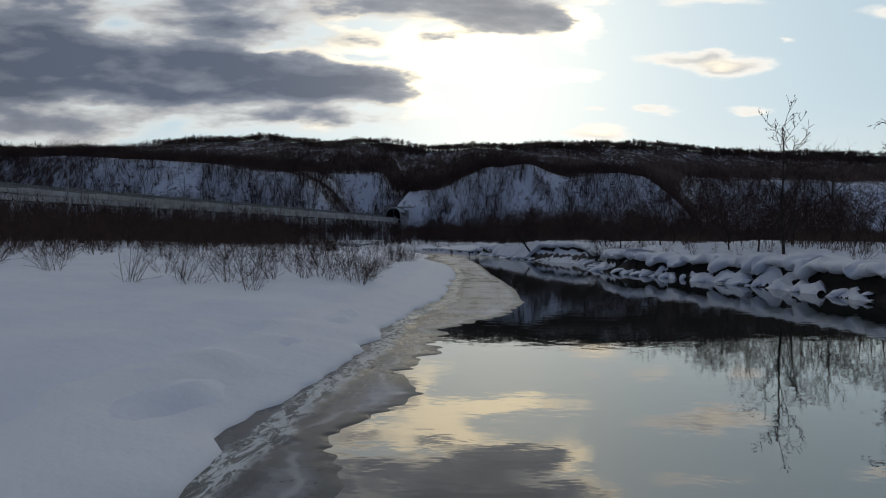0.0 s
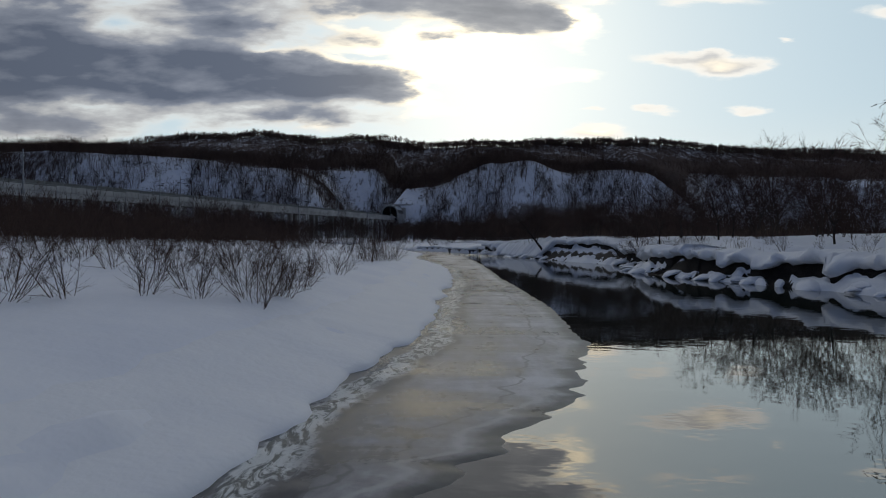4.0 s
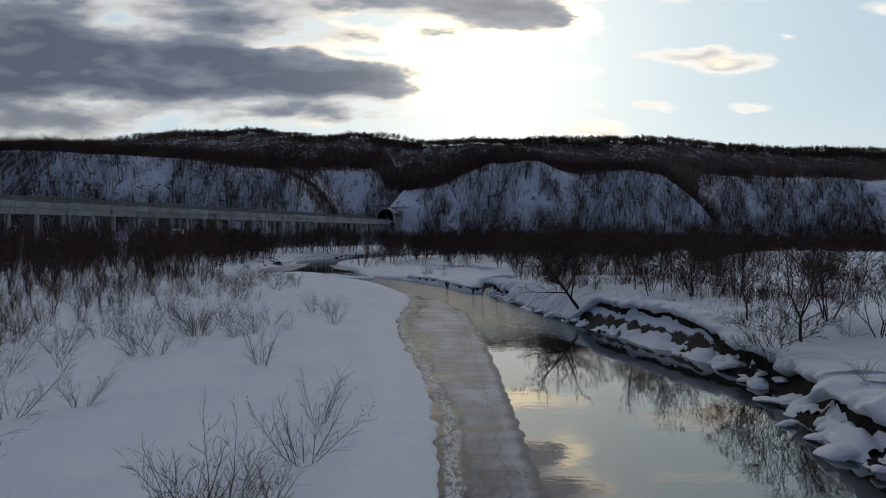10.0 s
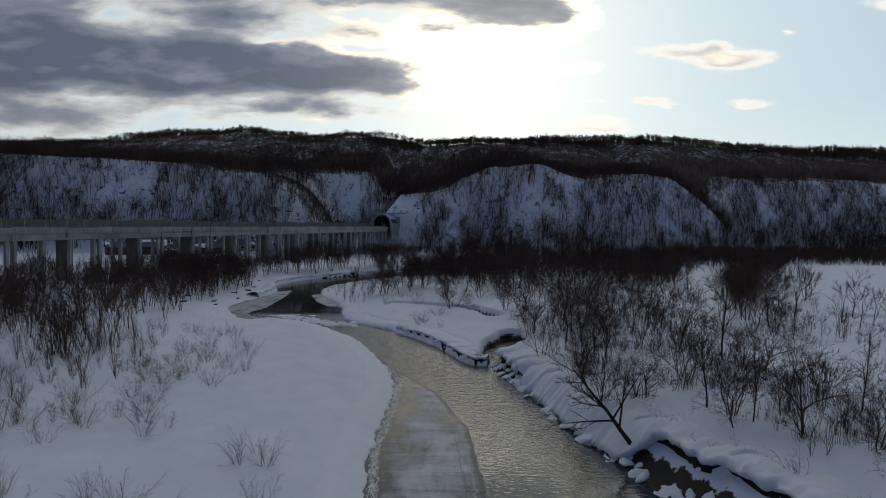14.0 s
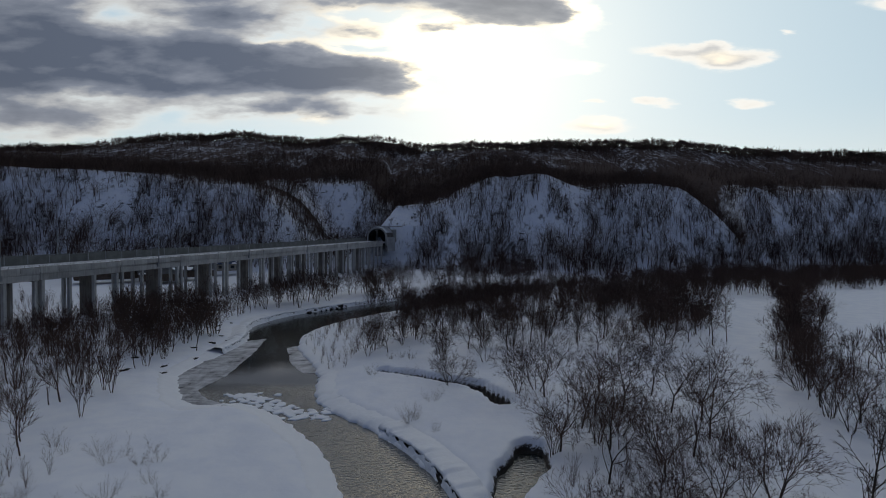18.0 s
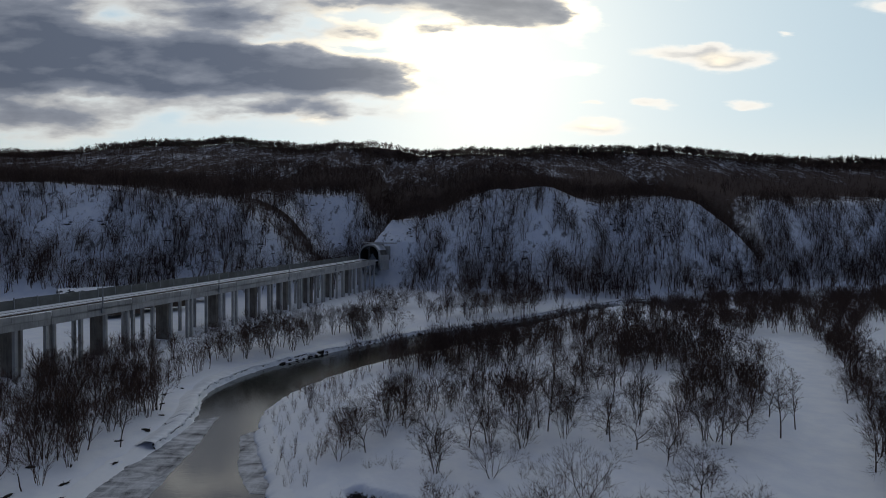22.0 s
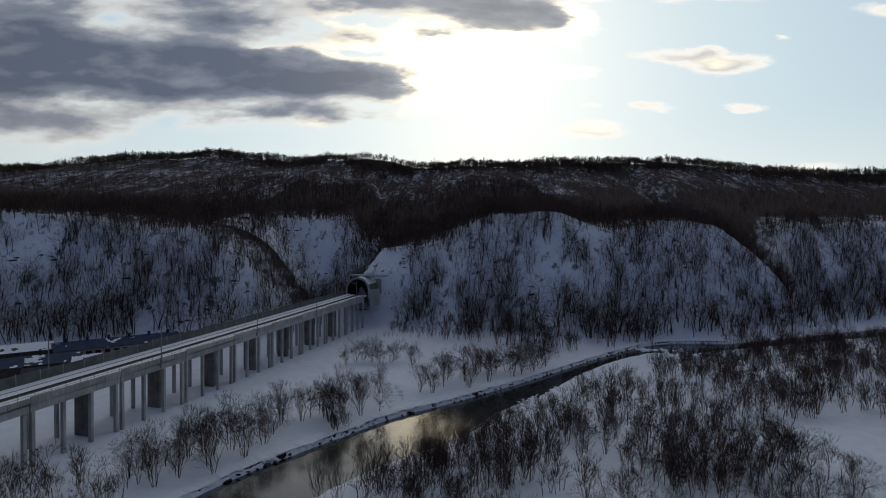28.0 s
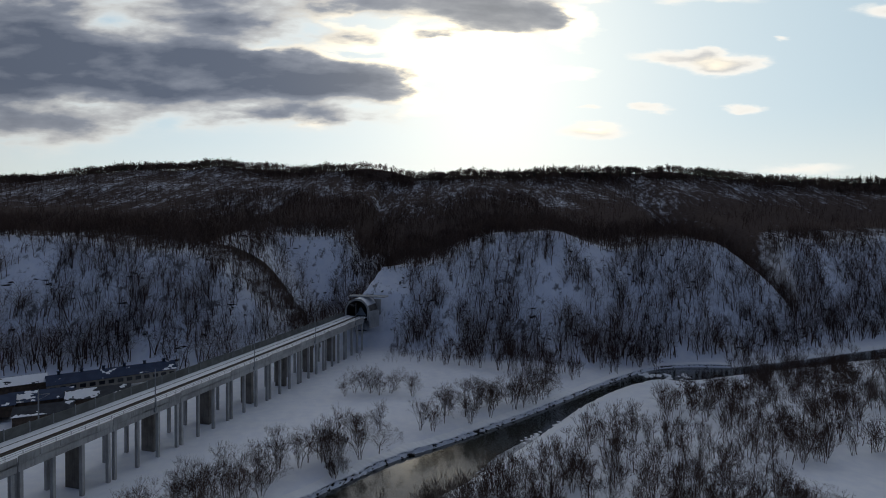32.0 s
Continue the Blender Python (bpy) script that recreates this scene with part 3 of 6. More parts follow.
def ground_z(x, y):
    x, y = np.asarray(x, float), np.asarray(y, float)
    sd, left = shore(x, y)
    ds = stream_dist(x, y)
    zl = np.interp(sd, (-4, -1, 0, 0.35, 1.5, 4, 10, 20, 40, 90), (-0.9, -0.6, -0.35, -0.2, 0.32, 0.85, 1.25, 1.7, 2.1, 2.4))
    zl_far = np.interp(sd, (-4, -1, 0, 0.9, 1.8, 3, 8, 20), (-0.9, -0.6, -0.4, -0.15, 0.8, 1.3, 1.8, 2.3))
    zl = zl + (zl_far - zl) * s01((y - 165) / 25)
    zr = np.interp(sd, (-4, -1, 0, 0.5, 1.5, 2.0, 2.6, 5, 8, 16, 50), (-0.9, -0.45, -0.25, -0.05, 0.25, 0.9, 1.5, 2.2, 2.75, 3.0, 2.8))
    zr_far = np.interp(sd, (-4, -1, 0, 0.9, 1.6, 3, 8, 20, 60), (-0.9, -0.6, -0.4, -0.1, 0.5, 0.95, 1.3, 1.9, 2.4))
    zr = zr + (zr_far - zr) * s01((y - 96) / 14)
    z = np.where(left, zl, zr)
    z = z - 2.1 * s01(1 - (ds - 0.75) / 0.8) * (sd > 0)
    # drifts
    soft = s01(sd / 4)
    z = z + soft * (0.55 * (fbm(x * 0.09, y * 0.09, 3, 3) - 0.44) + 0.12 * (fbm(x * 0.5, y * 0.5, 5, 2) - 0.37))
    # pits and humps in the snow of the bar
    for hx, hy, hh in ((-3.9, 8.6, 0.34), (-4.5, 10.4, 0.24), (-3.6, 12.4, 0.24), (-3.0, 16.2, 0.32), (-2.9, 17.6, 0.32), (-5.0, 9.2, 0.14), (-4.6, 14.0, 0.12), (-5.6, 12.0, 0.12), (-4.0, 14.6, 0.12)):
        z = z + hh * np.exp(-((x - hx) / 0.42) ** 2 - ((y - hy) / 0.55) ** 2)
    lumps = (~left) & (sd > 0) & (sd < 6) & (y < 104)
    z = z + lumps * 0.6 * (fbm(x * 1.1, y * 1.1, 21, 2) - 0.37) * s01((sd - 0.2) / 0.8)
    # trackway, field edge
    dt = line_dist(x, y, TRACKWAY)
    z = z - 0.25 * s01(1 - dt / 4.5) * (x > 25)
    inf = inside(x, y, FIELD)
    z = np.where(inf, z * 0.15 + 2.9 * 0.85, z)
    # hills
    fy = np.interp(x, FOOT_X, FOOT_Y) + 8 * (fbm(x * 0.03, y * 0.02, 31, 3) - 0.45)
    s = y - fy
    crest = crest_of(x, y)
    ridge = np.interp(x, RIDGE_X, RIDGE_Z)
    run = np.clip(crest * 0.80, 18, 60)
    up = np.where(s <= 0, 0, np.minimum(s / run, 1))
    face = crest * np.sin(up * math.pi / 2) ** 1.0 * (0.35 + 0.65 * up)
    back = np.clip((s - run) / np.maximum(650 - fy - run, 50), 0, 1)
    hill = face + (ridge - crest) * (0.55 * back + 0.45 * s01(back)) * (up >= 1)
    m2 = middle_bluff(x)
    u2 = np.clip((y - 362) / 36, 0, 1)
    hill2 = m2 * 52 * np.sin(u2 * math.pi / 2) * (0.35 + 0.65 * u2)
    hill2 = hill2 + m2 * (ridge - 52) * np.clip((y - 398) / 252, 0, 1) * (u2 >= 1)
    hill = np.maximum(hill, hill2)
    hill = hill - 0.10 * np.clip(y - 650, 0, 300)
    hill = hill + s01(s / 30) * (7 * (fbm(x * 0.035, y * 0.022, 41, 4) - 0.46) + 14 * (fbm(x * 0.010, y * 0.010, 47, 3) - 0.44) * s01((s - 60) / 120))
    # rib-like gullies down the bluffs
    hill = hill + 3.0 * np.sin(up * math.pi) * (vnoise(x * 0.11 + 0.02 * y, x * 0 + 3.3, 51) - 0.5) * (s > 0)
    # bench in front of the tunnel, cut behind the portal
    bench = s01(1 - (np.abs(x + 29) - 6.5) / 4) * (y < 361)
    hill = hill + (np.minimum(hill, 8.0) - hill) * bench
    slope = s01((x + 35 - 0.55 * (y - 361)) / 2.5) * s01((-6 - x) / 5) * (y >= 361) * s01((382 - y) / 6)
    hill = hill + (24.0 + (y - 361) * 0.85 - hill) * slope
    return np.maximum(z, np.where(hill > 0, z * s01(1 - s / 10) + hill, z))


def span(*stops):
    """Grid lines with a step that changes from stretch to stretch."""
    out = [np.array([stops[0][0]], float)]
    for (a, step), (b, _) in zip(stops[:-1], stops[1:]):
        n = max(1, int(round((b - a) / step)))
        out.append(a + (b - a) * np.arange(1, n + 1) / n)
    return np.concatenate(out)


def over(x, y):
    return y - np.interp(x, FOOT_X, FOOT_Y)


def build_ground():
    xs = span((-4500, 500), (-1000, 60), (-420, 7), (-140, 3.0), (-60, 0.9), (-10, 0.5), (24, 1.0), (70, 2.4), (190, 5), (420, 60), (1000, 500), (4500, 0))
    ys = span((-1500, 250), (-250, 40), (-50, 4), (-10, 0.9), (5, 0.5), (98, 0.4), (143, 0.9), (200, 1.5), (260, 2.4), (400, 5.0), (700, 30), (1000, 400), (4500, 0))
    X, Y = np.meshgrid(xs, ys)
    Z = ground_z(X.ravel(), Y.ravel())
    Z = np.where((Y.ravel() > 1000) | (np.abs(X.ravel()) > 1000), np.minimum(Z, 60), Z)
    nx, ny = len(xs), len(ys)
    i = (np.arange(ny - 1)[:, None] * nx + np.arange(nx - 1)[None, :]).ravel()
    tris = np.concatenate([np.stack([i, i + 1, i + nx + 1], 1), np.stack([i, i + nx + 1, i + nx], 1)])
    me = tri_mesh("ground", np.stack([X.ravel(), Y.ravel(), Z], 1), tris, GROUND, True)
    # how far the snow is darkened to pass for dense, shaded wood
    at = me.attributes.new("wood_dark", "FLOAT", "POINT")
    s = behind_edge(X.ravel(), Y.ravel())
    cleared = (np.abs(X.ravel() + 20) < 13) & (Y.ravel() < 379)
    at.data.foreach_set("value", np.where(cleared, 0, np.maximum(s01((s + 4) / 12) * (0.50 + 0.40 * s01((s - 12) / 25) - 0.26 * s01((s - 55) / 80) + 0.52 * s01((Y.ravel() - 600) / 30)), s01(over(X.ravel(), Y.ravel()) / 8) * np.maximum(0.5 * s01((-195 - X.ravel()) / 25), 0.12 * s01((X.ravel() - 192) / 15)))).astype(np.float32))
    sd, left = shore(X.ravel(), Y.ravel())
    yr, xr = Y.ravel(), X.ravel()
    right = (~left) & (yr < 104)
    bare = np.where(right, s01((2.4 - sd) / 0.5), s01((0.9 - sd) / 0.5))
    bare = np.maximum(bare, s01((1.5 - stream_dist(xr, yr)) / 0.5) * (yr > 98) * (yr < 145))
    bare = bare * (yr < 420) * (sd > -6)
    me.attributes.new("bare_bank", "FLOAT", "POINT").data.foreach_set("value", np.clip(bare, 0, 1).astype(np.float32))
    tagged(new("ground", me), "snow-covered valley floor rising into wooded bluffs", "snowy ground", kind="structure")


build_ground()


def build_water():
    bm = bmesh.new()
    bmesh.ops.create_grid(bm, x_segments=40, y_segments=40, size=0.5, matrix=pose(140, 175, 0) @ Matrix.Diagonal((400, 480, 1, 1)))
    ob = part("water", bm, WATER, None)
    tagged(ob, "dark calm river water mirroring the cloudy sky", "river", kind="structure")


build_water()


def sheet(name, outline, z, thick, mat, label, category, seed, jag=0.25, step=0.5, parent=None):
    """A slab of ice or snow with a ragged rim that follows an outline."""
    pts = []
    n = len(outline)
    for i in range(n):
        a, b = Vector(outline[i]), Vector(outline[(i + 1) % n])
        k = max(1, int((b - a).length / step))
        for j in range(k):
            p = a.lerp(b, j / k)
            q = noise.noise((p.x * 0.8, p.y * 0.8, seed)) + 0.6 * noise.noise((p.x * 2.7, p.y * 2.7, seed))
            nrm = Vector((b - a).orthogonal().normalized())
            pts.append(p + nrm * q * jag)
    bm = bmesh.new()
    top = [bm.verts.new((p.x, p.y, z)) for p in pts]
    low = [bm.verts.new((p.x, p.y, z - thick)) for p in pts]
    f = bm.faces.new(top)
    for i in range(len(pts)):
        j = (i + 1) % len(pts)
        bm.faces.new((top[j], top[i], low[i], low[j]))
    bmesh.ops.triangulate(bm, faces=[f])
    bmesh.ops.recalc_face_normals(bm, faces=bm.faces)
    ob = part(name, bm, mat, parent)
    ob.data.attributes.new("from_snow", "FLOAT", "POINT").data.foreach_set("value", np.full(len(ob.data.vertices), 2.5, np.float32))
    ob.data.attributes.new("from_water", "FLOAT", "POINT").data.foreach_set("value", np.full(len(ob.data.vertices), 3.0, np.float32))
    return tagged(ob, label, category)


ICE_EDGE = [(-1.4, -60), (-1.2, 2), (-1.2, 6), (-1.6, 7.6), (-0.4, 9.6), (-0.9, 11.2), (-0.2, 14), (0.2, 17), (2.2, 19.5), (3.6, 23.5), (4.1, 30), (4.1, 37), (4.0, 44), (4.1, 61),
            (3.9, 76), (3.4, 84), (1.2, 92), (-2.6, 99), (-5.4, 104)]
shelf = thing("shelf_ice", "wet grey shelf ice along the snowy river bank", "river ice")
EDGE = np.array(ICE_EDGE)


def ragged(y):
    """Lobes and fingers of the ice edge."""
    near = s01((y - 2) / 3)
    lobe = 0.40 * (vnoise(y * 0.42, y * 0 + 1.5, 61) - 0.5) + 0.40 * (np.abs(vnoise(y * 0.9, y * 0 + 2.5, 62) - 0.5) * 2 - 0.45) + 0.50 * (vnoise(y * 2.6, y * 0 + 4.5, 63) - 0.5) + 0.40 * (vnoise(y * 6.0, y * 0 + 6.5, 64) - 0.5)
    return lobe * (0.4 + 0.6 * near) * (1 - 0.72 * s01((y - 20) / 6))


def plate(ya, yb):
    """One stretch of shelf ice: level, a little raised and broken along the snow, a thin drop at the water."""
    step = 0.06 if yb < 40 else 0.12 if yb < 75 else 0.2
    ys = np.linspace(ya, yb, max(2, int((yb - ya) / step) if ya > -20 else 60))
    bx = np.interp(ys, BANK_L[:19, 1], BANK_L[:19, 0])
    ex = np.interp(ys, EDGE[:, 1], EDGE[:, 0]) + ragged(ys)
    ex = np.maximum(ex, bx + 0.25)
    V, D = [], []
    offs = [-1.3, -0.2, 0.1, 0.2, 0.3, 0.4, 0.5, 0.6, 0.7, 0.8, 1.0]
    cols = len(offs) + 5
    for o in offs:
        x = np.minimum(bx + o, ex - 0.05)
        w = o + 0.8 * (fbm(x * 1.1, ys * 1.1, 65, 3) - 0.45)
        z = 0.022 + 0.03 * s01((w - 0.18) / 0.1) * s01((0.75 - w) / 0.1) * vnoise(x * 3.2, ys * 2.4, 66)
        V.append(np.stack([x, ys, z], 1))
        D.append(np.full(len(ys), o))
    a = np.minimum(bx + 1.0, ex - 0.04)
    for k in range(1, 5):
        x = a + (ex - a) * k / 4
        V.append(np.stack([x, ys, np.full(len(ys), 0.022 if k < 3 else 0.018 if k < 4 else 0.007)], 1))
        D.append(x - bx)
    V.append(np.stack([ex + 0.06, ys, np.full(len(ys), -0.004)], 1))
    D.append(ex - bx)
    n = len(ys)
    i = (np.arange(cols - 1)[:, None] * n + np.arange(n - 1)[None]).ravel()
    me = tri_mesh("ice_plate", np.concatenate(V), np.concatenate([np.stack([i, i + n, i + n + 1], 1), np.stack([i, i + n + 1, i + 1], 1)]), ICE, True)
    me.attributes.new("from_snow", "FLOAT", "POINT").data.foreach_set("value", np.concatenate(D).astype(np.float32))
    me.attributes.new("from_water", "FLOAT", "POINT").data.foreach_set("value", (np.tile(ex, cols) - np.concatenate([q[:, 0] for q in V])).astype(np.float32))
    part("ice_plate", me, None, shelf)


cuts = [-58, 2, 12.5, 19, 27, 36, 47, 58, 70, 82, 92, 103.5]
for ya, yb in zip(cuts[:-1], cuts[1:]):
    plate(ya, yb)
sheet("shelf_ice", [(-24, 128.3), (-29.5, 127.0), (-36, 135.5), (-38.5, 143), (-37, 155), (-36, 166), (-32.6, 168.5), (-31.0, 158), (-30.2, 149), (-29.6, 142), (-30.2, 137.5), (-30.6, 134.5), (-28, 131)], 0.035, 0.10, ICE,
      "grey shelf ice in the bend below the viaduct", "river ice", 4, 0.28)
sheet("shelf_ice", [(-13.5, 141), (-15.9, 143.4), (-18.9, 143.6), (-22.3, 149.2), (-26.2, 160.5), (-24.5, 163), (-21, 156), (-16, 147)], 0.035, 0.10, ICE,
      "pale shelf ice against the snowy point", "river ice", 5, 0.22)
sheet("shelf_ice", [(11, 229), (17, 234), (24, 243), (30, 252), (24, 247), (17, 239)], 0.035, 0.10, RIM,
      "snow-dusted ice tongue in the far channel", "river ice", 6)


# ---- viaduct ----
DECK = 9.6          # width of the deck
BLOCK = 18.4        # length of one span block of the viaduct


def arc_pose(y, off=0.0, z=0.0):
    """A pose on the viaduct: x along the track, y to the far side."""
    g = 0.272 - 19.6e-5 * (y - 200)
    ang = math.atan2(1, g)
    return Matrix.Translation((ARC(y), y, z)) @ Matrix.Rotation(ang, 4, "Z") @ Matrix.Translation((0, off, 0))


def column_mesh(name, w, d, h, mat):
    bm = boxed((0, 0, h / 2), (w, d, h), 0, 0.06)
    me = bpy.data.meshes.new(name)
    bm.to_mesh(me)
    bm.free()
    me.materials.append(mat)
    return me


def build_viaduct():
    via = thing("railway_viaduct", "long grey concrete railway viaduct on slender columns over snow", "viaduct")
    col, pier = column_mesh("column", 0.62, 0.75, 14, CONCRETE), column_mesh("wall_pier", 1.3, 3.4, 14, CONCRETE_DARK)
    fascia = column_mesh("parapet_panel", 3.62, 0.22, 1.35, CONCRETE)
    edge_beam = column_mesh("edge_beam", BLOCK - 0.12, 0.7, 1.25, CONCRETE)
    slab = column_mesh("deck_slab", BLOCK - 0.1, DECK, 0.35, CONCRETE)
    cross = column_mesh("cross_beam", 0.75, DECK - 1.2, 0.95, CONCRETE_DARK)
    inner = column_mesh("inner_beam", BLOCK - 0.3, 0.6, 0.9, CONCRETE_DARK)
    barrier = column_mesh("barrier_panel", 4.52, 0.16, 2.7, BARRIER)
    post = column_mesh("barrier_post", 0.2, 0.24, 2.9, STEEL)

    def put(name, me, m, sz=1.0):
        ob = part(name, me, None, via)
        ob.matrix_world = m @ Matrix.Diagonal((1, 1, sz, 1))
        return ob
    y = 345.0
    while y > -40:
        step = BLOCK / math.hypot(1, 0.272 - 19.6e-5 * (y - 200))
        mid = y - step / 2
        top = RISE(mid)
        m = arc_pose(mid)
        slope = Matrix.Rotation(-math.atan(0.0152), 4, "Y")

        def at(u, v, z):
            return m @ Matrix.Translation((u, v, z)) @ slope
        for k in range(5):
            u = (k - 2) * 3.66
            put("parapet_panel", fascia, at(u, 0.11, top - 1.35))
        put("edge_beam", edge_beam, at(0, 0.45, top - 2.62))
        put("edge_beam", edge_beam, at(0, DECK - 0.45, top - 2.62))
        put("inner_beam", inner, at(0, 3.2, top - 2.55))
        put("inner_beam", inner, at(0, 6.4, top - 2.55))
        put("deck_slab", slab, at(0, DECK / 2, top - 1.37))
        for k in range(4):
            u = (k - 1.5) * 5.65
            p = m @ Vector((u, 0.6, 0))
            q = m @ Vector((u, DECK - 0.6, 0))
            zp, zq = float(ground_z(p.x, p.y)) - 0.4, float(ground_z(q.x, q.y)) - 0.4
            tall = top - 2.6
            put("column", col, m @ Matrix.Translation((u, 0.6, zp)), max(0.5, tall - zp) / 14)
            put("column", col, m @ Matrix.Translation((u, DECK - 0.6, zq)), max(0.5, tall - zq) / 14)
            put("cross_beam", cross, at(u, DECK / 2, top - 2.7))
        if y < 330:
            for u in (5.2,):
                p = m @ Vector((u, 5, 0))
                zp = float(ground_z(p.x, p.y)) - 0.4
                put("wall_pier", pier, m @ Matrix.Translation((u, 5.0, zp)), max(0.5, top - 2.7 - zp) / 14)
        for k in range(4):
            u = (k - 1.5) * 4.58
            put("barrier_panel", barrier, at(u, DECK - 0.1, top - 1.0))
            put("barrier_post", post, at(u - 2.29, DECK - 0.14, top - 1.0))
        y -= step
    return via


def ribbon(offs, y0, y1, mat, name, parent, steps=80, label=""):
    """A long strip of given cross-section (offset, height over parapet top) along the viaduct."""
    bm = bmesh.new()
    rows = []
    for i in range(steps + 1):
        y = y0 + (y1 - y0) * i / steps
        m = arc_pose(y, 0, RISE(y))
        rows.append([bm.verts.new(m @ Vector((0, o, h))) for o, h in offs])
    for a, b in zip(rows[:-1], rows[1:]):
        for i in range(len(offs) - 1):
            bm.faces.new((a[i], b[i], b[i + 1], a[i + 1]))
    bmesh.ops.recalc_face_normals(bm, faces=bm.faces)
    return part(name, bm, mat, parent, label)


viaduct = build_viaduct()
track = thing("railway_track", "single railway track swept clear between snow strips", "railway track")
ribbon([(3.0, -0.98), (3.5, -0.66), (6.1, -0.66), (6.6, -0.98)], -40, 349, BALLAST, "ballast", track)
for o in (4.27, 5.33):
    ribbon([(o - 0.07, -0.66), (o - 0.05, -0.48), (o + 0.05, -0.48), (o + 0.07, -0.66)], -40, 349, RAIL, "rail", track)
# dark ribbon added over the snow to draw a thin line, no known part
ribbon([(7.40, -0.46), (7.46, -0.395), (7.64, -0.380), (7.70, -0.45)], -40, 349, BALLAST, "dark_line", track, label="dark bare line in the deck snow")
strip = ribbon([(0.25, -0.98), (0.5, -0.66), (1.7, -0.55), (3.2, -0.62), (4.05, -0.60), (4.15, -0.70)], -40, 349, SNOW, "snow_strip", None)
tagged(strip, "ploughed snow lying along the viaduct walkway", "snow")
strip = ribbon([(5.45, -0.7), (5.6, -0.55), (6.6, -0.50), (8.0, -0.38), (9.3, -0.2), (9.45, -0.98)], -40, 349, SNOW, "snow_strip", None)
tagged(strip, "deep snow lying against the viaduct noise barrier", "snow")
handrail = thing("handrail", "thin steel handrail along the viaduct parapet", "handrail")
ribbon([(1.10, 0.28), (1.10, 0.34), (1.16, 0.34), (1.16, 0.28)], -40, 345, STEEL, "top_rail", handrail)
ribbon([(1.10, -0.1), (1.10, -0.05), (1.16, -0.05), (1.16, -0.1)], -40, 345, STEEL, "middle_rail", handrail)
post_me = column_mesh("rail_post", 0.07, 0.07, 1.0, STEEL)
yy = 344.0
while yy > 60:
    part("rail_post", post_me, None, handrail).matrix_world = arc_pose(yy, 1.13, RISE(yy) - 0.68)
    yy -= 2.8


def build_mast():
    mast = thing("catenary_mast", "grey steel catenary mast standing on the viaduct", "catenary mast", "catenary masts along the viaduct")
    part("mast", tube(bmesh.new(), (0, 0, -2.2), (0, 0, 7.2), 0.14, 8, 0.10), STEEL, mast)
    bm = tube(bmesh.new(), (0, 0, 6.2), (0, 2.7, 6.6), 0.05, 6)
    tube(bm, (0, 0, 5.2), (0, 2.7, 6.5), 0.035, 6)
    part("bracket_arm", bm, STEEL, mast)
    part("insulator", tube(bmesh.new(), (0, 0.35, 6.26), (0, 0.75, 6.32), 0.09, 8), BARRIER, mast)
    part("foot_bracket", boxed((0, 0.05, -1.6), (0.6, 0.35, 1.0)), STEEL, mast)
    return mast


mast = build_mast()
mast.matrix_world = arc_pose(336, -0.12, RISE(336))
for yy in np.arange(301, 40, -35.3):
    copy_thing(mast, arc_pose(yy, -0.12, RISE(yy)))
far = Matrix.Rotation(math.pi, 4, "Z")
for yy in np.arange(319, 40, -35.3):
    copy_thing(mast, arc_pose(yy, DECK + 0.15, RISE(yy)) @ far)


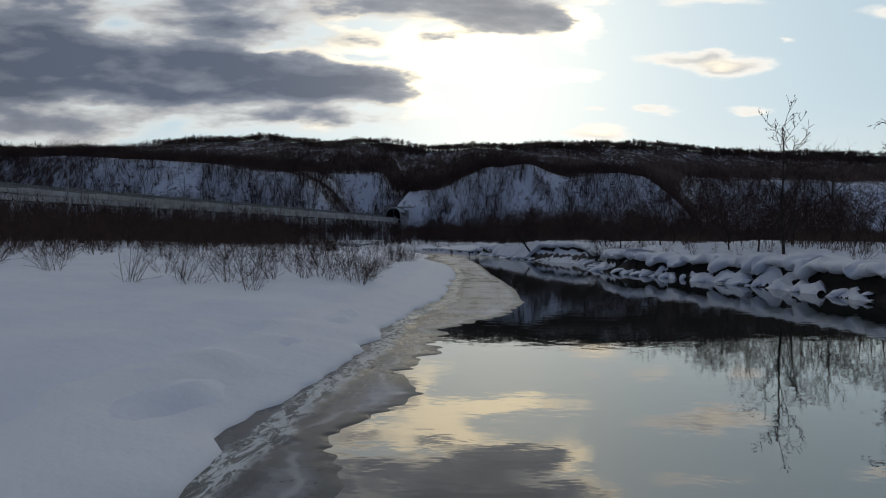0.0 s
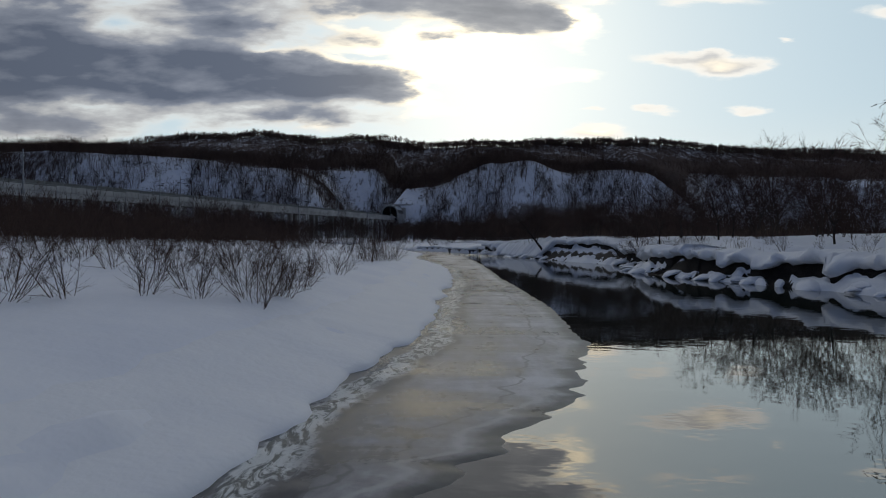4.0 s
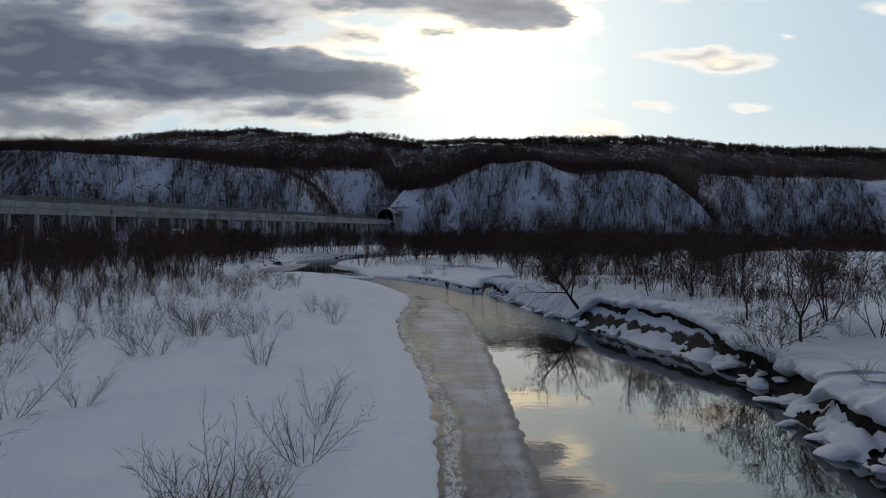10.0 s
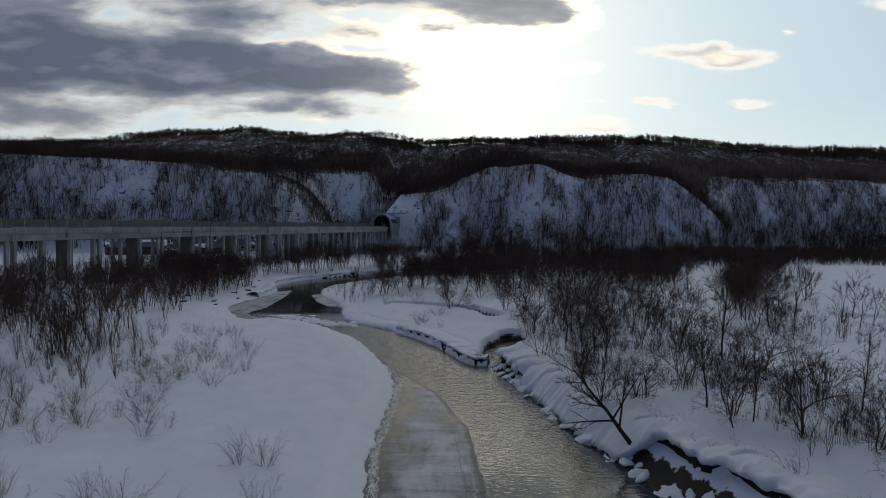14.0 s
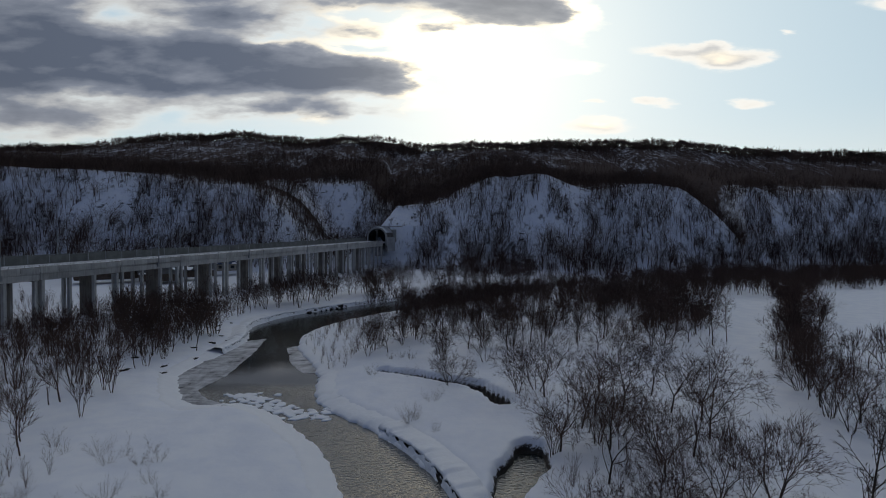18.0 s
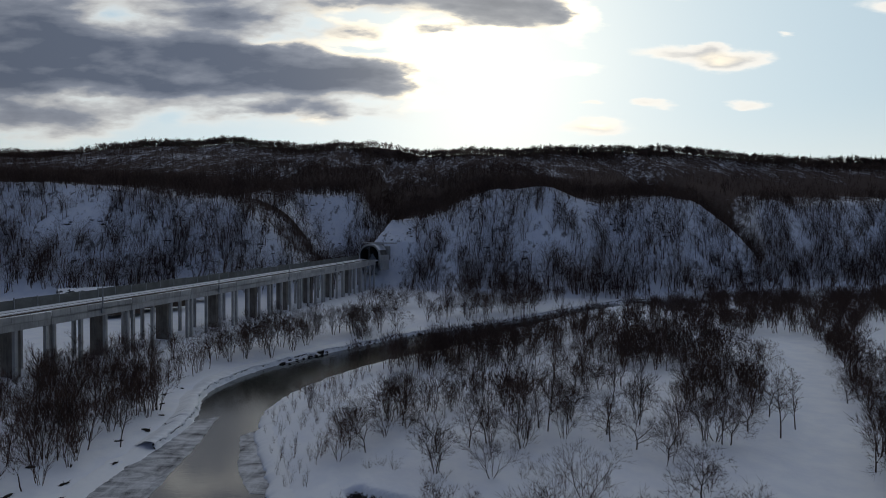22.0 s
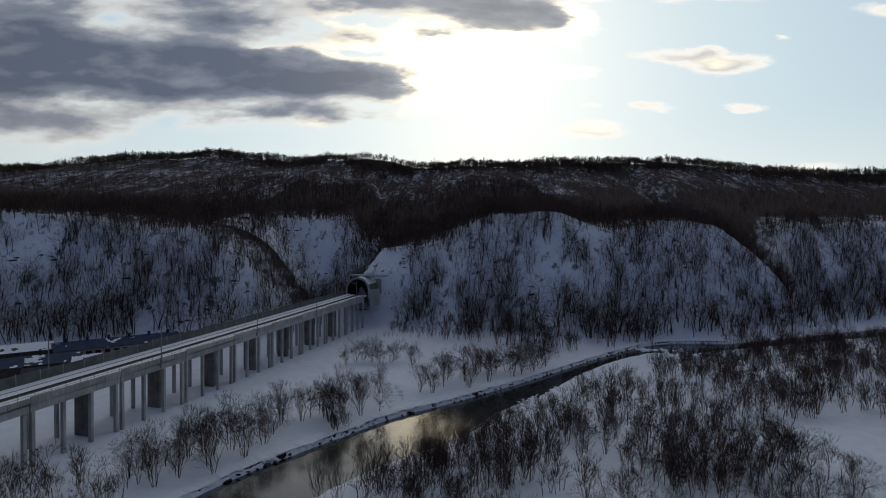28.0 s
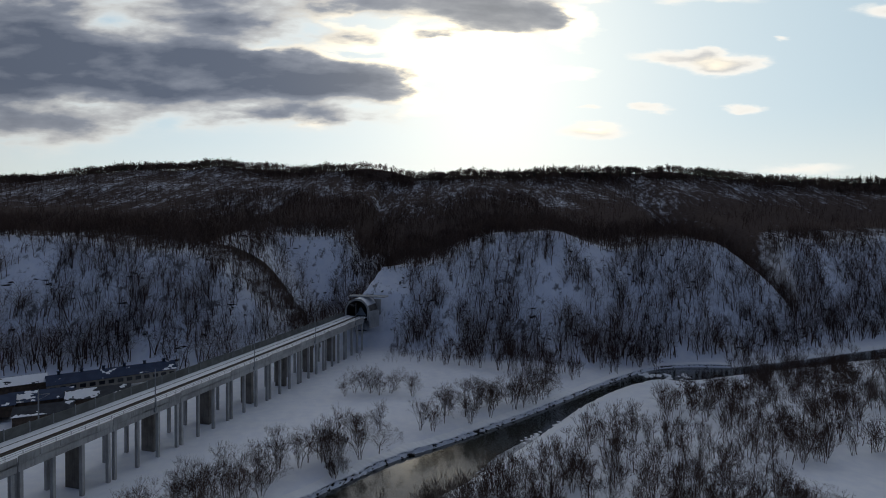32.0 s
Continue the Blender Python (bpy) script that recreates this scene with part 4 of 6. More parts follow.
# ---- tunnel portal ----
def build_portal():
    y0 = 349.0
    deck = RISE(y0) - 0.9
    g = thing("tunnel_portal", "arched concrete tunnel mouth with snow on its hood", "tunnel portal", at=arc_pose(y0, DECK / 2, deck))
    n, r_in, r_out, length, spring = 20, 4.9, 5.6, 10.5, 2.4

    def arch(r0, r1, u0, u1):
        bm = bmesh.new()
        prof = []
        for r in (r0, r1):
            ring = [(-r, -1.5)] + [(-r * math.cos(math.pi * i / n), spring + r * math.sin(math.pi * i / n)) for i in range(n + 1)] + [(r, -1.5)]
            prof.append(ring)
        rows = [[bm.verts.new((u, v, z)) for v, z in ring] for u in (u0, u1) for ring in prof]
        a, b, c, d = rows
        for p, q in ((a, b), (c, d), (a, c), (b, d)):
            for i in range(len(p) - 1):
                bm.faces.new((p[i], p[i + 1], q[i + 1], q[i]))
        bmesh.ops.recalc_face_normals(bm, faces=bm.faces)
        return bm
    part("portal_ring", arch(r_in, r_out, -0.6, 0.5), CONCRETE, g)
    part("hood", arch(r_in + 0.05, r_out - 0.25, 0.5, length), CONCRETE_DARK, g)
    # end sheet across the tube; the tunnel's darkness is put into its colour
    bm = bmesh.new()
    ring = [bm.verts.new((length - 0.3, -r_in * math.cos(math.pi * i / n) * 1.02, spring + r_in * math.sin(math.pi * i / n) * 1.02)) for i in range(n + 1)]
    ring += [bm.verts.new((length - 0.3, r_in, -1.5)), bm.verts.new((length - 0.3, -r_in, -1.5))]
    bm.faces.new(ring)
    part("tunnel_dark", bm, DARK, g, "black sheet standing for the unlit tunnel depth")
    part("lining", arch(r_in - 0.02, r_in + 0.03, -0.3, length), DARK, g)
    part("tunnel_floor", boxed((length / 2, 0, -1.0), (length, 9.6, 0.5)), DARK, g)
    part("headwall", boxed((length + 0.3, -0.5, 3.4), (0.8, 13, 7.0)), CONCRETE, g)
    part("head_beam", boxed((length - 3.6, -2.6, 8.6), (5.5, 17, 0.55)), CONCRETE, g)
    part("wing_wall", boxed((3.6, -6.6, -1.0), (8, 0.7, 7.5), -8), CONCRETE, g)
    bm = bmesh.new()
    rows = []
    for u in np.linspace(-0.4, length, 14):
        row = []
        for i in range(13):
            a = math.pi * (0.16 + 0.68 * i / 12)
            r = r_out + 0.02 + 0.35 * math.sin(math.pi * i / 12) * (0.6 + 0.5 * noise.noise((u, i * 0.4, 2)))
            row.append(bm.verts.new((u, -r * math.cos(a), spring + r * math.sin(a))))
        rows.append(row)
    for a, b in zip(rows[:-1], rows[1:]):
        for i in range(12):
            bm.faces.new((a[i], a[i + 1], b[i + 1], b[i]))
    part("snow_cap", bm, SNOW, g, "snow lying on the hood")
    return g


build_portal()


# ---- right bank: bare soil under a snow cornice, snow pillows on the face ----
def along(line, step):
    """Places and inland normals at even steps along a polyline."""
    out = []
    for (ax, ay), (bx, by) in zip(line[:-1], line[1:]):
        L = math.hypot(bx - ax, by - ay)
        k = max(1, int(round(L / step)))
        for j in range(k):
            out.append((ax + (bx - ax) * j / k, ay + (by - ay) * j / k, (by - ay) / L, -(bx - ax) / L))
    return out


def smooth_line(line, n=2):
    p = np.array(line, float)
    for _ in range(n):
        p = np.concatenate([p[:1], np.stack([0.75 * p[:-1] + 0.25 * p[1:], 0.25 * p[:-1] + 0.75 * p[1:]], 1).reshape(-1, 2), p[-1:]])
    return p


FACE = smooth_line(BANK_R[1:13])


def settle(verts, lift, least=None):
    """Lays vertices on the ground."""
    zs = ground_z(np.array([v.co.x for v in verts]), np.array([v.co.y for v in verts])) + lift
    for i, v in enumerate(verts):
        v.co.z = zs[i] if least is None else max(zs[i], least[i])


def bank_shape(x, y, deep=1.0):
    q = noise.noise((x * 0.13, y * 0.13, 3.0))
    q2 = noise.noise((x * 0.45, y * 0.45, 8.0))
    wide = float(s01((y - 62) / 6) * s01((96 - y) / 8)) if deep == 1.0 else 0.0
    return deep * (1.6 + 1.35 * wide + 0.75 * q + 0.35 * q2), deep ** 0.5 * (1.32 + 0.75 * wide + 0.25 * q + 0.12 * q2), q, q2     # set-back of the face, height of its top


def build_bank(line, step=0.2, deep=1.0, more=0.13):
    bm, cm, am = bmesh.new(), bmesh.new(), bmesh.new()
    soil_rows, snow_rows, apron = [], [], []
    N_A = 18
    for i, (x, y, nx, ny) in enumerate(along(line, step)):
        back, top, q, q2 = bank_shape(x, y, deep)
        q3 = noise.noise((x * 1.2, y * 1.2, 4.0)) + 0.6 * noise.noise((x * 3.1, y * 3.1, 7.0))

        def soil(d):
            f = min(1.0, max(0.0, d / back))
            r = 0.22 * noise.noise((x * 0.9 + d, y * 0.9, d * 1.5)) + 0.10 * noise.noise((x * 3, y * 3, d * 4))
            return -0.3 + 0.75 * f ** 0.8 + max(0.0, (f - 0.82) / 0.18) ** 1.5 * (top - 0.45) + r * math.sin(math.pi * min(1, f + 0.1))
        row = []
        for k in range(13):
            d = -0.3 + (back + 0.3) * k / 12
            row.append(bm.verts.new((x + nx * d, y + ny * d, soil(d) if k < 12 else top)))
        soil_rows.append(row)
        calm = 1.0 - 0.65 * float(s01((y - 58) / 5) * s01((78 - y) / 4)) if deep == 1.0 else 1.0
        lip = deep * (0.55 + calm * (0.25 * q2 + 0.36 * q3 + 0.22 * q))
        th = deep ** 0.5 * (0.50 + calm * (0.18 * q2 + 0.18 * q + 0.14 * q3))
        # here and there the cornice has slumped and drapes down to the water
        D = float(s01((noise.noise((i * step * 0.55, 5.5, 3.0)) + 0.8 * noise.noise((i * step * 1.7, 2.5, 8.0)) - 0.05) / 0.45)) * 0.4
        if deep == 1.0:
            # above the undercut reach the snow slopes unbroken down to the water
            D = max(D * calm * calm, 0.95 * float(s01((y - 76.5) / 2.5) * s01((96 - y) / 3)))
        drop = lambda a, b: a + (b - a) * D
        prof = [(back + 0.35, top - 0.12), (back - lip * 0.5 - D * 0.50 * back, drop(top - 0.05 - 0.08 * q3, -0.05)), (back - lip - D * 0.62 * back, drop(top + th * 0.22, 0.04)),
                (back - lip * 0.95 - D * 0.52 * back, drop(top + th * 0.6, 0.38 + 0.10 * q3)), (back - lip * 0.75 - D * 0.30 * back, drop(top + th * 0.85, 0.62 * top + 0.12 * q3)),
                (back - lip * 0.45 - D * 0.05 * back, drop(top + th * (0.98 + 0.10 * q3), top + 0.25 * th)), (back + 0.25, top + th * (1.10 + 0.20 * q3 - 0.35 * D)), (back + 1.0, top + th * (1.2 + 0.14 * q3 - 0.2 * D)), (back + 2.2, 0), (back + 3.6, 0)]
        row = []
        for k, (d, z) in enumerate(prof):
            px, py = x + nx * d, y + ny * d
            g = noise.noise_vector((px * 1.5, py * 1.5, z * 2.0)) * 0.22 + noise.noise_vector((px * 3.6, py * 3.6, z * 4.0)) * 0.13
            g *= deep if 0 < k < 8 else 0.0
            row.append(cm.verts.new((px + g.x, py + g.y, z + g.z)))
        snow_rows.append(row)
        row = []
        for k in range(N_A + 1):
            d = -0.25 + (back + 0.1) * k / N_A
            px, py = x + nx * d, y + ny * d
            u, f = i * step + 0.35 * noise.noise((px * 0.8, py * 0.8, 31.0)), max(0.0, d / back)
            n = 0.8 * noise.noise((u * 0.33, f * 0.6, 21.0)) + 0.95 * noise.noise((u * 0.95, f * 1.3, 5.0)) + 0.45 * noise.noise((px * 1.9, py * 1.9, 2.0)) + 0.22 * noise.noise((px * 4.5, py * 4.5, 2.0))
            n += more - 0.55 * max(0.0, (f - 0.60) / 0.40) ** 2 - 0.35 * max(0.0, (0.05 - d) / 0.3)
            t = n ** 0.6 if n > 0 else 0.0
            row.append((am.verts.new((px, py, soil(d) - 0.02 + (0.34 + 0.42 * f) * t)), n > -0.03))
        apron.append(row)
    for k, lift in ((8, 0.08), (9, -0.15)):
        settle([r[k] for r in snow_rows], lift)
    for b, rows in ((bm, soil_rows), (cm, snow_rows)):
        for r0, r1 in zip(rows[:-1], rows[1:]):
            for k in range(len(r0) - 1):
                b.faces.new((r0[k], r0[k + 1], r1[k + 1], r1[k])).smooth = True
        bmesh.ops.recalc_face_normals(b, faces=b.faces)
    for r0, r1 in zip(apron[:-1], apron[1:]):
        for k in range(N_A):
            c = (r0[k], r0[k + 1], r1[k + 1], r1[k])
            if sum(o for _, o in c) >= 3:
                am.faces.new([v for v, _ in c]).smooth = True
    bmesh.ops.delete(am, geom=[v for v in am.verts if not v.link_faces], context="VERTS")
    bmesh.ops.recalc_face_normals(am, faces=am.faces)
    tagged(part("bank_face", bm, SOIL, None), "undercut dark soil bank of the river", "river bank", kind="structure")
    tagged(part("snow_cornice", cm, SNOW, None), "thick rounded snow cornice over the dark bank", "snow bank", kind="structure")
    tagged(part("snow_apron", am, SNOW, None), "lumpy slumped snow at the foot of the bank", "snow bank", kind="structure")


build_bank(FACE)


def skirt(line, step, name, label, high=1.0, rag=0.35):
    """Soft snow edge running down to the ice or water."""
    bm = bmesh.new()
    rows = []
    for x, y, nx, ny in along(line, step):
        w = rag * noise.noise((x * 0.45, y * 0.45, 13.0)) + 0.5 * rag * noise.noise((x * 1.4, y * 1.4, 6.0)) + 0.25 * rag * noise.noise((x * 4.0, y * 4.0, 9.0))
        k = high * (1 + 0.35 * noise.noise((x * 0.3, y * 0.3, 2.0)))
        row = []
        for d, z in ((-0.05, -0.25), (0.0, 0.0), (0.06, 0.13 * k), (0.22, 0.24 * k), (0.6, 0.36 * k), (1.2, 0.50 * k), (1.9, None), (2.5, None), (3.1, None)):
            px, py = x + nx * (d + w), y + ny * (d + w)
            row.append(bm.verts.new((px, py, 0.5 * k if z is None else z)))
        rows.append(row)
    settle([r[6] for r in rows], 0.05, [r[6].co.z for r in rows])
    settle([r[7] for r in rows], 0.03)
    settle([r[8] for r in rows], -0.15)
    for a, b in zip(rows[:-1], rows[1:]):
        for i in range(len(a) - 1):
            bm.faces.new((a[i], a[i + 1], b[i + 1], b[i])).smooth = True
    bmesh.ops.recalc_face_normals(bm, faces=bm.faces)
    return tagged(part(name, bm, SNOW, None), label, "snow bank", kind="structure")


skirt(smooth_line(BANK_L[:27], 3)[::-1], 0.3, "snow_edge", "soft snow edge along the shelf ice", 0.55, 0.45)
build_bank(smooth_line(BANK_L[23:37])[::-1], 0.3, 0.42, 0.6)
skirt(smooth_line(BANK_L[36:])[::-1], 0.8, "snow_edge", "snow edge of the far channel")
skirt(smooth_line(BANK_R[14:], 3), 0.3, "snow_edge", "snow edge of the river point", 1.25, 0.5)
build_bank(smooth_line(BANK_R[12:16]), 0.2, 0.3, 0.45)


def mound_mesh(seed, long):
    bm = bmesh.new()
    bmesh.ops.create_icosphere(bm, subdivisions=3, radius=1.0)
    for v in bm.verts:
        p = v.co.copy()
        n = 0.32 * noise.noise(p * 1.2 + Vector((seed, 0, 0))) + 0.22 * noise.noise(p * 2.8 + Vector((0, seed, 0))) + 0.12 * noise.noise(p * 6.0 + Vector((0, 0, seed)))
        v.co = p * (1 + n)
        v.co.x *= long
        if v.co.z < -0.2:
            v.co.z = -0.2 + (v.co.z + 0.2) * 0.5
        if v.co.x < -0.3:
            v.co.z -= 0.45 * (-v.co.x - 0.3)
    for f in bm.faces:
        f.smooth = True
    me = bpy.data.meshes.new("snow_mound")
    bm.to_mesh(me)
    bm.free()
    me.materials.append(SNOW)
    return me


MOUNDS = [mound_mesh(i * 3.7, 1.0 + 0.35 * (i % 3)) for i in range(7)]
BR = random.Random(41)
for i, (x, y, nx, ny) in enumerate(along(FACE, 1.1)):
    if not 18 < y < 104:
        continue
    back = bank_shape(x, y)[0]
    for row in range(2):
        if BR.random() < 0.35 or noise.noise((x * 0.5, y * 0.5, 17.0 + row)) < -0.2:
            continue
        d = (BR.uniform(0.0, 0.4) if row else BR.uniform(0.45, 0.8)) * back
        s = BR.uniform(0.16, 0.42)
        ob = new("snow_mound", BR.choice(MOUNDS))
        ob.matrix_world = Matrix.Translation((x + nx * d + BR.uniform(-0.3, 0.3), y + ny * d + BR.uniform(-0.3, 0.3), 0.0 + 0.42 * d / back + 0.08)) @ Matrix.Rotation(math.atan2(ny, nx) + BR.uniform(-0.7, 0.7), 4, "Z") \
            @ Matrix.Rotation(radians(BR.uniform(-20, 0)), 4, "Y") @ Matrix.Diagonal((s * BR.uniform(1.0, 1.7), s * BR.uniform(0.8, 1.4), s * BR.uniform(0.42, 0.7), 1))
        tagged(ob, "rounded pillow of snow slumped on the dark river bank", "snow mound", "snow pillows on the bank")


def hump(x, y, w, d, h):
    """A soft low swelling of the snow, steepest on its northern side."""
    bm = bmesh.new()
    rings, n = 8, 24
    verts = []
    for i in range(rings + 1):
        r = 1.0 - i / rings
        row = []
        for k in range(n):
            a = 6.2832 * k / n
            px, py = w * r * math.cos(a), d * r * math.sin(a) - 0.35 * d * (1 - r)
            row.append(bm.verts.new((x + px, y + py, h * float(s01((1 - r) * 1.5)) * (1 + 0.2 * noise.noise((px * 4, py * 4, x))))))
        verts.append(row)
    for a, b in zip(verts[:-1], verts[1:]):
        for k in range(n):
            bm.faces.new((a[k], a[(k + 1) % n], b[(k + 1) % n], b[k])).smooth = True
    bmesh.ops.remove_doubles(bm, verts=verts[-1], dist=0.001)
    zs = ground_z(np.array([v.co.x for v in bm.verts]), np.array([v.co.y for v in bm.verts]))
    for v, z in zip(bm.verts, zs):
        v.co.z += z - 0.012
    bmesh.ops.recalc_face_normals(bm, faces=bm.faces)
    tagged(part("snow_hump", bm, SNOW, None), "low rounded hump in smooth snow beside the ice", "snow mound", "snow humps on the bar")


for row in [(-2.06, 10.6, 0.30, 0.24, 0.13), (-2.10, 11.9, 0.32, 0.26, 0.13), (-2.95, 7.4, 0.42, 0.30, 0.12), (-2.65, 10.8, 0.40, 0.30, 0.07), (-3.15, 8.7, 0.45, 0.3, 0.06), (-2.8, 9.7, 0.4, 0.28, 0.06), (-2.4, 13.2, 0.4, 0.3, 0.08)]:
    hump(*row)


# ---- buildings behind the viaduct ----
def shed(x, y, rz, L, W, H, rise, roof, label, windows=0, vents=0, snow=0.5, base=None):
    z = (float(ground_z(x, y)) if base is None else base) - 0.2
    h = thing("long_shed" if windows else "shed", label, "building", at=pose(x, y, z, 0, 0, rz))
    bm = bmesh.new()
    prof = [(-W / 2, 0), (-W / 2, H), (0, H + rise - 0.08), (W / 2, H), (W / 2, 0)]
    a = [bm.verts.new((-L / 2, v, w)) for v, w in prof]
    b = [bm.verts.new((L / 2, v, w)) for v, w in prof]
    bm.faces.new(a)
    bm.faces.new(b)
    for i in range(4):
        bm.faces.new((a[i], a[i + 1], b[i + 1], b[i]))
    bmesh.ops.recalc_face_normals(bm, faces=bm.faces)
    part("wall", bm, WALL if windows else TIMBER, h)
    ang = math.degrees(math.atan2(rise, W / 2))
    sl = math.hypot(W / 2, rise) + 0.5
    for s in (-1, 1):
        mid = (0, s * (W / 4 + 0.2), H + rise / 2 - 0.04)
        r = part("roof", boxed(mid, (L + 0.8, sl, 0.12), 0, 0.02, rx=-s * ang), roof, h)
        if snow > 0:
            bm = bmesh.new()
            n, m = int(L * 2.2), 14
            grid = {}
            lie = lambda u, f: noise.noise((u * 0.16, f * 1.3 + s, x)) + 0.6 * noise.noise((u * 0.5, f * 3.0, x + s)) + 0.3 * noise.noise((u * 1.6, f * 7.0, 4.0)) + 1.5 * (snow - 0.5)
            for i in range(n + 1):
                for j in range(m + 1):
                    u, f = -L / 2 - 0.3 + (L + 0.6) * i / n, j / m
                    v = s * (0.1 + f * (W / 2 + 0.2))
                    k = min(1.0, max(0.0, lie(u, f) / 0.25))
                    grid[i, j] = (bm.verts.new((u + 0.15 * noise.noise((u * 3, f * 9, 1.0)), v, H + rise - rise * abs(v) / (W / 2) + 0.03 + 0.11 * math.sqrt(k))), k)
            for i in range(n):
                for j in range(m):
                    c = [grid[q] for q in ((i, j), (i + 1, j), (i + 1, j + 1), (i, j + 1))]
                    if sum(k > 0 for _, k in c) >= 3:
                        bm.faces.new([w for w, _ in c]).smooth = True
            bm.faces.ensure_lookup_table()
            left = set(bm.faces)
            while left:
                # one patch of lying snow after another
                todo, patch = [left.pop()], []
                while todo:
                    fc = todo.pop()
                    patch.append(fc)
                    for ed in fc.edges:
                        for other in ed.link_faces:
                            if other in left:
                                left.discard(other)
                                todo.append(other)
                if len(patch) < 7:
                    continue
                pm, seen = bmesh.new(), {}
                for fc in sorted(patch, key=lambda q: tuple(q.calc_center_median())):
                    for w in fc.verts:
                        if w not in seen:
                            seen[w] = pm.verts.new(w.co)
                    pm.faces.new([seen[w] for w in fc.verts]).smooth = True
                bmesh.ops.recalc_face_normals(pm, faces=pm.faces)
                part("snow_patch", pm, SNOW, h, "patch of snow on the roof")
            bm.free()
    for k in range(windows):
        u = -L / 2 + (k + 0.5) * L / windows
        w = part("window", boxed((u, -W / 2 - 0.03, H * 0.55), (L / windows * 0.62, 0.08, H * 0.38), 0, 0.01), GLASS, h)
        part("frame", boxed((u, -W / 2 - 0.05, H * 0.55 - H * 0.2), (L / windows * 0.7, 0.12, 0.1), 0, 0.01), WALL, w)
    for k in range(vents):
        u = -L / 2 + (k + 0.5) * L / vents
        v = part("roof_vent", boxed((u, 0, H + rise + 0.4), (0.7, 0.7, 0.9), 0, 0.05), ROOF_DARK, h)
        part("vent_cap", boxed((u, 0, H + rise + 0.95), (1.0, 1.0, 0.15), 0, 0.03), ROOF, v)
    return h


shed(-99, 283, 39, 34, 7.5, 3.0, 2.0, ROOF, "long barrack with blue metal roof and roof vents", 14, 6, 0.36, 4.5)
shed(-93, 266, 32, 15, 9, 2.6, 1.6, ROOF_DARK, "low dark shed under patchy snow", 0, 0, 0.5, 4.0)
shed(-106, 262, 30, 14, 9, 2.8, 1.7, ROOF, "low blue-roofed shed half covered in snow", 0, 0, 0.4, 4.0)
shed(-98, 252, 30, 12, 8, 2.6, 1.5, ROOF_DARK, "small dark shed with a snowy roof", 0, 0, 0.55, 3.6)
shed(-117, 252, 36, 18, 9, 3.0, 1.8, ROOF, "blue-roofed shed with sliding snow", 0, 0, 0.35, 4.0)
shed(-122, 272, 39, 16, 8, 3.0, 1.8, ROOF_DARK, "dark-roofed shed at the foot of the bluff", 0, 0, 0.8, 4.5)


# ---- trees ----
def tris_of(segs, n=3):
    """Tapered n-sided tubes, open at the ends, of (a, b, radius at a, radius at b); those that end in a point are cones."""
    V, T, base = [], [], 0
    if not len(segs):
        return np.zeros((0, 3)), np.zeros((0, 3), int)
    a = np.array([s[0] for s in segs], float)
    b = np.array([s[1] for s in segs], float)
    ra, rb = np.array([s[2] for s in segs]), np.array([s[3] for s in segs])
    d = b - a
    d /= np.linalg.norm(d, axis=1)[:, None] + 1e-9
    ref = np.where(np.abs(d[:, 2:3]) > 0.9, np.array([[1.0, 0, 0]]), np.array([[0, 0, 1.0]]))
    p = np.cross(d, ref)
    p /= np.linalg.norm(p, axis=1)[:, None]
    q = np.cross(d, p)
    ang = np.arange(n) * 2 * math.pi / n
    ring = np.cos(ang)[None, :, None] * p[:, None, :] + np.sin(ang)[None, :, None] * q[:, None, :]
    cone, flat = (rb == 0.0), (rb < 0.0)
    # tubes
    k = np.where(~cone & ~flat)[0]
    va = a[k, None, :] + ring[k] * ra[k, None, None]
    vb = b[k, None, :] + ring[k] * rb[k, None, None]
    vt = np.concatenate([va, vb], 1).reshape(-1, 3)
    o = np.arange(len(k))[:, None] * 2 * n
    i = np.arange(n)[None, :]
    j = (i + 1) % n
    t1 = np.stack([o + i, o + j, o + n + j], -1).reshape(-1, 3)
    t2 = np.stack([o + i, o + n + j, o + n + i], -1).reshape(-1, 3)
    # tapering to a point
    c = np.where(cone)[0]
    vc = np.concatenate([a[c, None, :] + ring[c] * ra[c, None, None], b[c, None, :]], 1).reshape(-1, 3)
    oc = np.arange(len(c))[:, None] * (n + 1) + len(vt)
    tc = np.stack([oc + i, oc + j, np.broadcast_to(oc + n, (len(c), n))], -1).reshape(-1, 3)
    # finest twigs: one sliver each
    g = np.where(flat)[0]
    turn = np.arange(len(g)) * 2.4
    side = (np.cos(turn)[:, None] * p[g] + np.sin(turn)[:, None] * q[g]) * ra[g, None]
    vf = np.stack([a[g] - side, a[g] + side, b[g]], 1).reshape(-1, 3)
    tf = (np.arange(len(g))[:, None] * 3 + np.arange(3)[None]) + len(vt) + len(vc)
    return np.concatenate([vt, vc, vf]), np.concatenate([t1, t2, tc, tf])


SLIVER, POINT, THIN, WOB = [3], [2], [0.022], [0.6]     # level from which twigs are slivers, cones; thinnest base; crookedness


